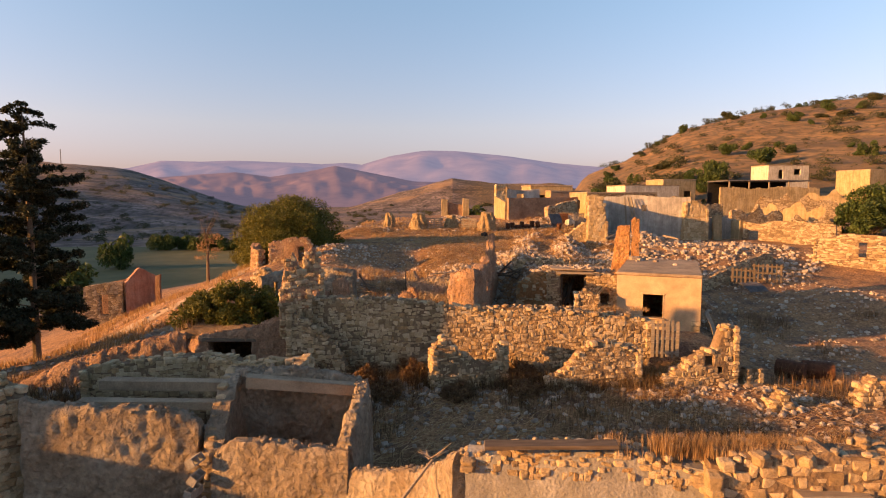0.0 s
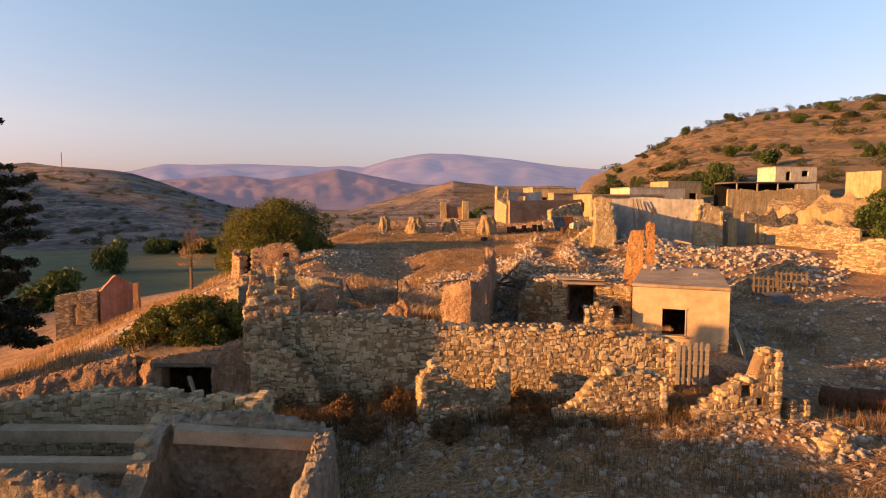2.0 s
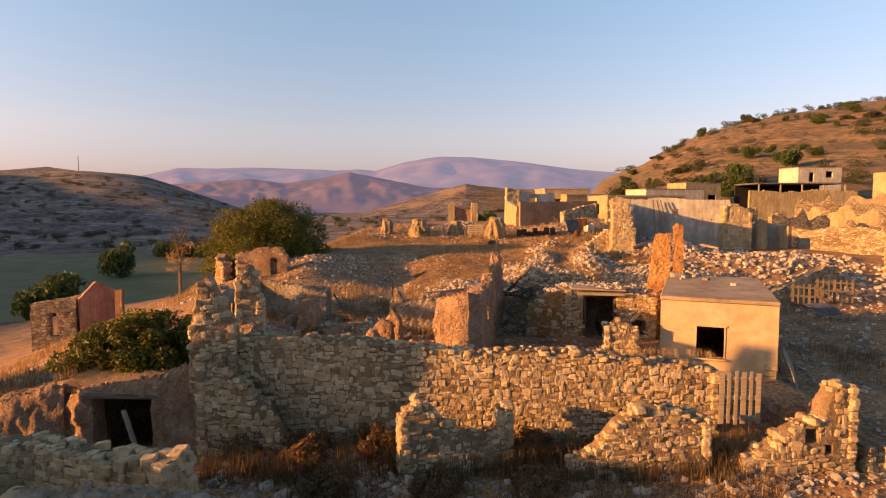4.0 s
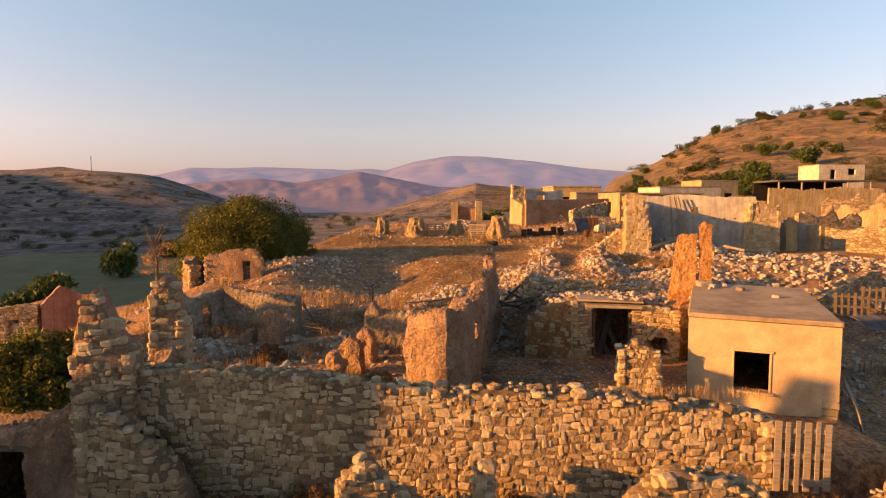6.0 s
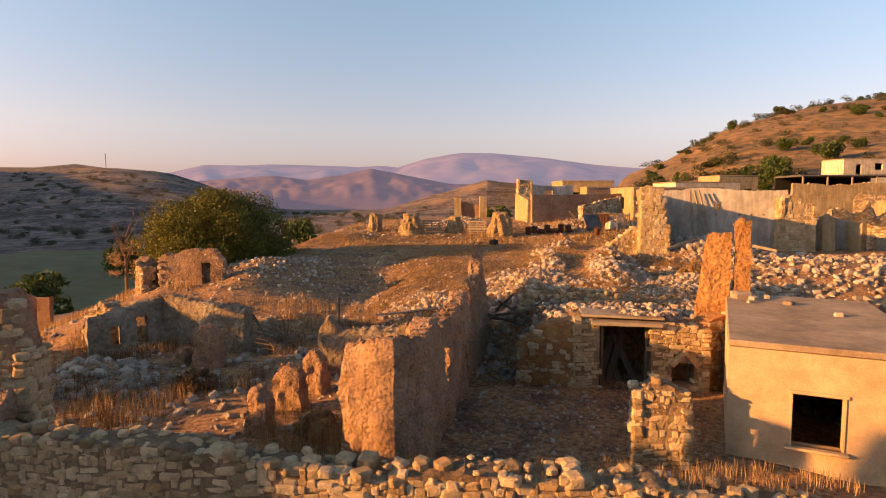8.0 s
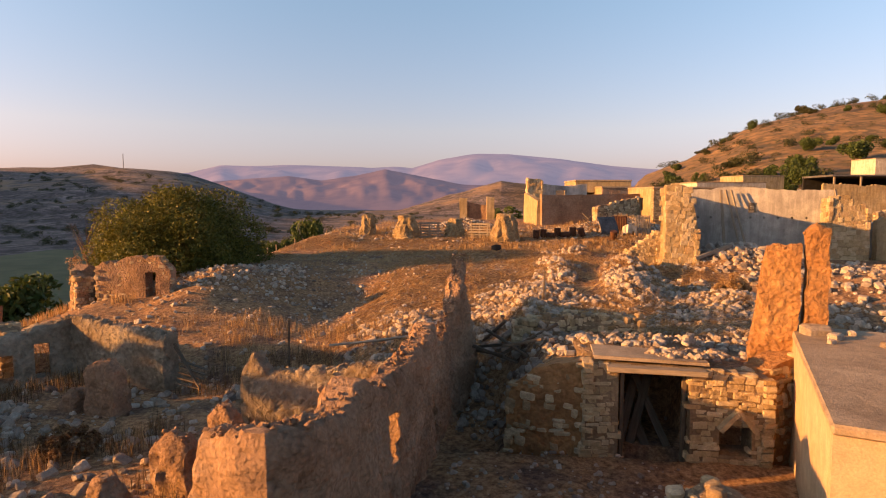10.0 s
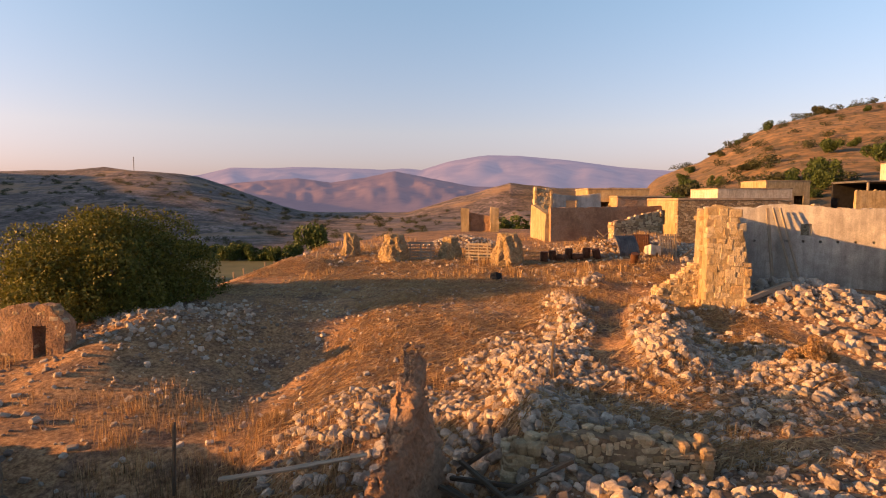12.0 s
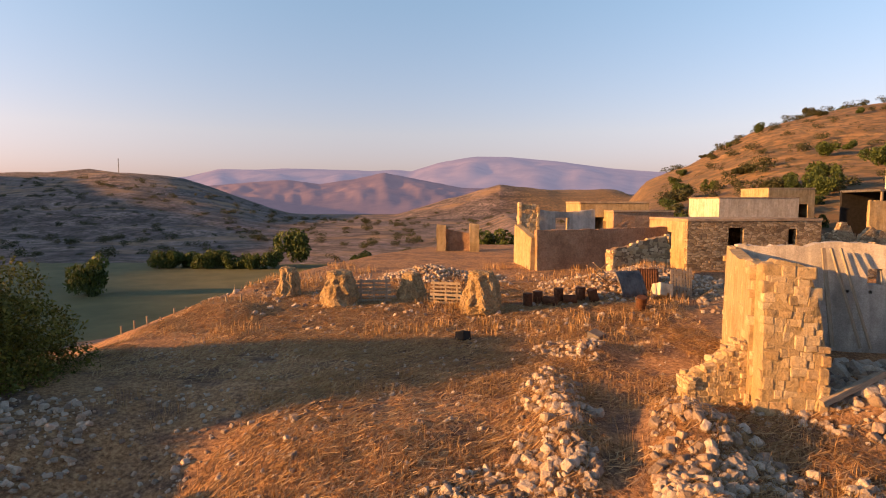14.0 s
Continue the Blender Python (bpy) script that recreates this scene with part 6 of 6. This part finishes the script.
for k, (x, y, rx, ry, h) in enumerate(PILES):
    if k in (7, 8, 9, 10, 11, 12) or h < 0 or k > 17:
        continue
    rubble("rubble_pile", "heap of pale fallen wall stones", x, y, rx * 1.3, ry * 1.3, int(250 * rx * ry), (0.04, 0.25), 300 + k, extra=0.6, clear=trodden)
rubble("rubble_field", "close-strewn fallen stones above a doorway", 6.8, 33.2, 4.2, 2.6, 1500, (0.04, 0.2), 330, clear=trodden)
rubble("rubble_slope", "collapsed wall rubble sloping into a yard", 3.8, 30.2, 2.2, 3.0, 1300, (0.04, 0.24), 331)
rubble("rubble_field", "loose stones scattered over dry ground", 5.0, 37.0, 9.0, 7.5, 700, (0.03, 0.16), 332, clear=trodden)
rubble("rubble_field", "loose stones scattered over dry ground", -5.0, 35.5, 7.0, 6.0, 600, (0.03, 0.2), 333)
rubble("rubble_field", "small stones strewn on a trodden yard", 4.0, 14.6, 11.0, 2.4, 1500, (0.03, 0.2), 334)
rubble("rubble_field", "stones along the foot of a wall", 8.2, 16.0, 3.0, 1.1, 420, (0.03, 0.16), 335)
rubble("rubble_field", "stones scattered over the lower eastern yard", 17.5, 25.0, 8.0, 9.0, 1700, (0.04, 0.2), 336)
rubble("rubble_field", "fallen stones on the eastern slope", 18.5, 38.0, 6.0, 5.0, 1300, (0.06, 0.34), 337)
rubble("rubble_field", "loose stones round the old fold", 3.0, 53.0, 12.0, 6.0, 900, (0.06, 0.26), 338)
rubble("rubble_field", "stones in the weedy western room", -4.0, 25.0, 5.0, 4.5, 800, (0.04, 0.24), 339)
rubble("rubble_field", "stones scattered in the sunken yard", 4.4, 24.0, 2.8, 2.6, 500, (0.02, 0.11), 340)
rubble("rubble_field", "stones below a breached wall", -1.8, 17.0, 2.6, 1.2, 220, (0.05, 0.28), 341)
rubble("rubble_field", "fallen wall stones lying thick on the mound", 5.0, 35.6, 2.4, 2.6, 1000, (0.05, 0.26), 347, clear=trodden)
rubble("rubble_field", "fallen wall stones lying thick on the mound", 9.4, 36.0, 2.6, 2.4, 900, (0.05, 0.26), 348, clear=trodden)
rubble("rubble_pile", "large fallen blocks below a hall wall", 13.6, 41.6, 2.8, 1.6, 420, (0.12, 0.42), 349, extra=0.6)
rubble("rubble_field", "stones on a slumped earthen bank", -11.5, 17.0, 3.5, 2.0, 420, (0.05, 0.28), 350)
rubble("rubble_field", "fallen stones on the earth beside a doorway", 8.4, 28.8, 1.7, 1.5, 420, (0.04, 0.2), 351)
rubble("rubble_field", "small stones strewn in a shaded hollow", -3.5, 36.5, 6.5, 5.0, 800, (0.03, 0.13), 344)
rubble("rubble_field", "small grey stones below the round tree", -6.8, 37.8, 2.6, 2.6, 500, (0.04, 0.22), 345)
rubble("rubble_field", "scattered small stones among straw", 3.0, 45.0, 10.0, 5.5, 1300, (0.03, 0.13), 346, clear=trodden)
ruin("stone_stub", "small heap-like stub of stones under a tree", [(-8.8, 37.9), (-8.1, 38.0)], [(0, 3.3), (0.35, 3.8), (0.7, 3.3)], 0.5, MORTAR, base=1.8, seed=161, stones=lay(top=True))
rubble("rubble_field", "stones on the western slope", -13.0, 24.0, 6.0, 8.0, 600, (0.05, 0.26), 342)
rubble("rubble_field", "fallen stones inside a roofless house", -5.5, 12.3, 3.0, 1.6, 300, (0.05, 0.26), 343)

# ---- dry grass ----
rng = random.Random(21)


def spots(n, x0, x1, y0, y1, cut=0.5, scale=1.6, seed=3, inside=None):
    out = []
    while len(out) < n:
        x, y = rng.uniform(x0, x1), rng.uniform(y0, y1)
        if float(vnoise(x / scale, y / scale, seed)) > cut and (inside is None or inside(x, y)):
            out.append((x, y))
    return out


blades("dry_grass", "orange dry grass in tufts", spots(130, 5.0, 8.3, 17.4, 18.5, 0.3) + spots(140, -3.0, 7.0, 19.0, 20.8, 0.4) + spots(60, -1.8, 1.2, 20.6, 23.0, 0.2) + spots(40, -0.4, 0.6, 7.8, 9.2, 0.2), STRAW, 0.5, 44, 0.09, 0.004, seed=1)
blades("tall_weeds", "brown dry weeds before a stone wall", spots(420, -4.5, 6.5, 16.6, 18.5, 0.35), WEEDS, 0.5, 26, 0.12, 0.005, seed=2)
blades("tall_weeds", "brown dry weeds in the western rooms", spots(300, -8.0, 0.8, 20.0, 30.5, 0.55), WEEDS, 0.38, 18, 0.14, 0.005, seed=3)
blades("dry_grass", "dry grass among mud stumps", spots(130, -8.0, 1.0, 20.0, 33.0, 0.6), STRAW, 0.42, 20, 0.12, 0.005, seed=4)
blades("dry_grass", "pale dry grass on the lower yard", spots(170, -2.5, 13.0, 12.4, 16.8, 0.55), STRAW_PALE, 0.26, 14, 0.14, 0.004, seed=5)
blades("dry_grass", "tall dry grass in the eastern yard", spots(150, 10.5, 24.0, 16.0, 27.0, 0.55), THISTLE, 0.5, 18, 0.15, 0.007, seed=6)
blades("tall_weeds", "sparse brown weeds in the lower yard", spots(420, -2.5, 12.0, 11.5, 16.8, 0.45), WEEDS, 0.34, 18, 0.14, 0.004, seed=13)
blades("dry_grass", "dry grass on a wall top", [(x, 6.72 - 0.08 * (x - 2.4) + rng.uniform(-0.1, 0.14)) for x in [rng.uniform(2.6, 4.4) for _ in range(150)] + [rng.uniform(1.9, 6.8) for _ in range(50)]], STRAW, 0.24, 34, 0.06, 0.003, seed=7, base=lambda x, y: 3.92)
blades("dry_grass", "dry grass tufts along a wall top", [(rng.uniform(0.2, 6.9), rng.uniform(18.75, 19.1)) for _ in range(80)], STRAW, 0.17, 26, 0.07, 0.003, seed=12, base=lambda x, y: 3.28)
blades("dry_grass", "dry grass over stony ground", spots(420, -6.0, 11.0, 30.0, 47.0, 0.58), STRAW, 0.3, 16, 0.16, 0.005, seed=8)
blades("tall_weeds", "brown weeds on the western bank", spots(260, -16.0, -8.5, 14.0, 21.0, 0.4), WEEDS, 0.4, 20, 0.16, 0.008, seed=14)
blades("dry_grass", "dry grass on the western slope", spots(520, -22.0, -8.5, 16.0, 44.0, 0.5), STRAW, 0.4, 20, 0.2, 0.012, seed=9)
blades("dry_grass", "dry grass along the cellar roof edge", spots(120, -8.5, -4.8, 15.2, 16.6, 0.3), STRAW, 0.55, 18, 0.1, 0.008, seed=10)
blades("dry_grass", "dry grass about the old fold", spots(360, -8.0, 14.0, 47.0, 62.0, 0.55), STRAW, 0.4, 12, 0.2, 0.012, seed=11)
strewn("straw_litter", "flattened dry straw over the mound", -9, 12, 29.5, 56, 60000, STRAW, 0.36, 0.006, 31, lambda x, y: (vnoise(x / 3.1, y / 3.1, 8) > 0.35) & ((x > -1.5) | (y > 42.5)) & ~trodden(x, y))
strewn("straw_litter", "pale broken straw on bare ground", -9, 12, 29.5, 54, 45000, STRAW_PALE, 0.24, 0.007, 33, lambda x, y: (vnoise(x / 1.3, y / 1.3, 18) > 0.4) & ((x > -1.0) | (y > 42)))
strewn("straw_litter", "flattened straw in the lower yard", -3, 14, 12, 18, 7000, STRAW_PALE, 0.3, 0.005, 32, lambda x, y: vnoise(x / 2, y / 2, 9) > 0.4)


# ---- the stones of the walls, piece by piece ----
def set_stones(ob, ln, tops, base, thick, holes, seed, thin, how):
    rng = random.Random(seed * 17 + 1)
    (w0, w1), (h0, h1), dep = how["w"], how["h"], how["depth"]
    fill = how.get("fill", 1.0)
    items = []      # place, turn about z, size
    grow = 1.10 if how["blocks"] else 1.30

    def course(length, place, turn, top_at, s_of):
        z = base + 0.02
        while True:
            h = rng.uniform(h0, h1)
            s = rng.uniform(-0.1, 0.05)
            any_left = False
            while s < length - 0.04:
                w = min((w0 + (w1 - w0) * rng.random() ** 1.5) * (1.3 if rng.random() < 0.1 else 1), length - s + 0.06)
                hh = h * (1 if how["blocks"] else rng.uniform(0.7, 1.25))
                c = s + w / 2
                zc = z + h / 2 + rng.uniform(-0.22, 0.22) * h + 0.10 * math.sin(c * 1.7 + seed + z * 0.8)
                s += w + 0.005
                if zc + h * 0.15 > top_at(c):
                    continue
                any_left = True
                ss = s_of(c)
                if any(q[0] - 0.04 < ss < q[1] + 0.04 and q[2] - 0.05 < zc < q[3] + 0.05 for q in holes) or rng.random() > fill or zc < how.get("low", -99):
                    continue
                items.append((place(c, zc), turn(c), (w * grow, dep, hh * grow)))
            z += h + 0.004
            if not any_left or z > 30:
                break

    def half(zc, s):
        q = (zc - base) / max(0.3, profile(tops, s) - base)
        return thick * (1 - thin * min(1, q) ** 3) / 2

    def ang(d):
        return math.degrees(math.atan2(d[1], d[0]))

    def facing(sign):
        def place(c, zc):
            d = ln.way(c)
            p = ln.at(c) + np.array([d[1], -d[0]]) * sign * (half(zc, c) - dep * 0.5 + how.get("proud", 0.05) + rng.uniform(-0.02, 0.014))
            return (p[0], p[1], zc)
        return place

    if "front" in how["sides"]:
        course(ln.length, facing(1), lambda c: ang(ln.way(c)), lambda c: profile(tops, c), lambda c: c)
    if "back" in how["sides"]:
        course(ln.length, facing(-1), lambda c: ang(ln.way(c)), lambda c: profile(tops, c), lambda c: c)
    for side, s_end, sg in (("left", 0.0, -1), ("right", ln.length, 1)):
        if side in how["sides"]:
            d, e = ln.way(s_end), ln.at(s_end)
            nrm = np.array([d[1], -d[0]])
            tz = profile(tops, s_end)
            course(thick, lambda c, zc: (*(e + d * sg * (-dep * 0.5 + 0.05 + rng.uniform(-0.02, 0.02)) + nrm * (c - thick / 2) * 0.9), zc), lambda c: ang(d) + 90, lambda c: tz, lambda c: s_end)
    if how.get("top"):
        s = 0.0
        while s < ln.length:
            w = (w0 + (w1 - w0) * rng.random() ** 1.6) * 0.85
            d = ln.way(s)
            for off in (-0.34, -0.05, 0.3):
                if rng.random() < 0.75:
                    p = ln.at(s) + np.array([d[1], -d[0]]) * (off * thick + rng.uniform(-0.05, 0.05))
                    items.append(((p[0], p[1], profile(tops, s) + rng.uniform(-0.09, 0.04)), ang(d) + rng.uniform(-80, 80), (w * 1.1, w * rng.uniform(0.7, 1.2), w * rng.uniform(0.5, 0.9))))
            s += w * 0.9
    pool, tris, mat = (BLOCKS, BLOCK_TRIS, STONE_ASHLAR) if how["blocks"] else (FIELD_STONES, FIELD_TRIS, STONE)
    mid = ln.at(ln.length * 0.6)
    items.sort(key=lambda i: (i[0][0] - mid[0]) ** 2 + (i[0][1] - mid[1]) ** 2)
    near = ln.p[:, 1].min() < 48
    keep = (300 if ln.p[:, 1].min() < 20 else 190) if near else 0
    for k, (p, a, s) in enumerate(items[:keep]):
        put("stone", pool[rng.randrange(len(pool))], ob, "", pose(*p, rng.uniform(-4, 4), rng.uniform(-1, 1) * (4 if how["blocks"] else 9), a + rng.uniform(-7, 7) + (180 if rng.random() < 0.5 else 0)) @ Matrix.Diagonal((*s, 1)))
    rest = items[keep:]
    if rest:
        made = [(np.array((pose(0, 0, 0, rng.uniform(-6, 6), rng.uniform(-1, 1) * (4 if how["blocks"] else 9), a + rng.uniform(-7, 7)) @ Matrix.Diagonal((*s, 1))).to_3x3()), np.array(p)) for p, a, s in rest]
        tagged(put("stonework", join_stones("stonework", tris, made, mat), ob), kind="stuff")


for one in LAID:
    set_stones(*one)
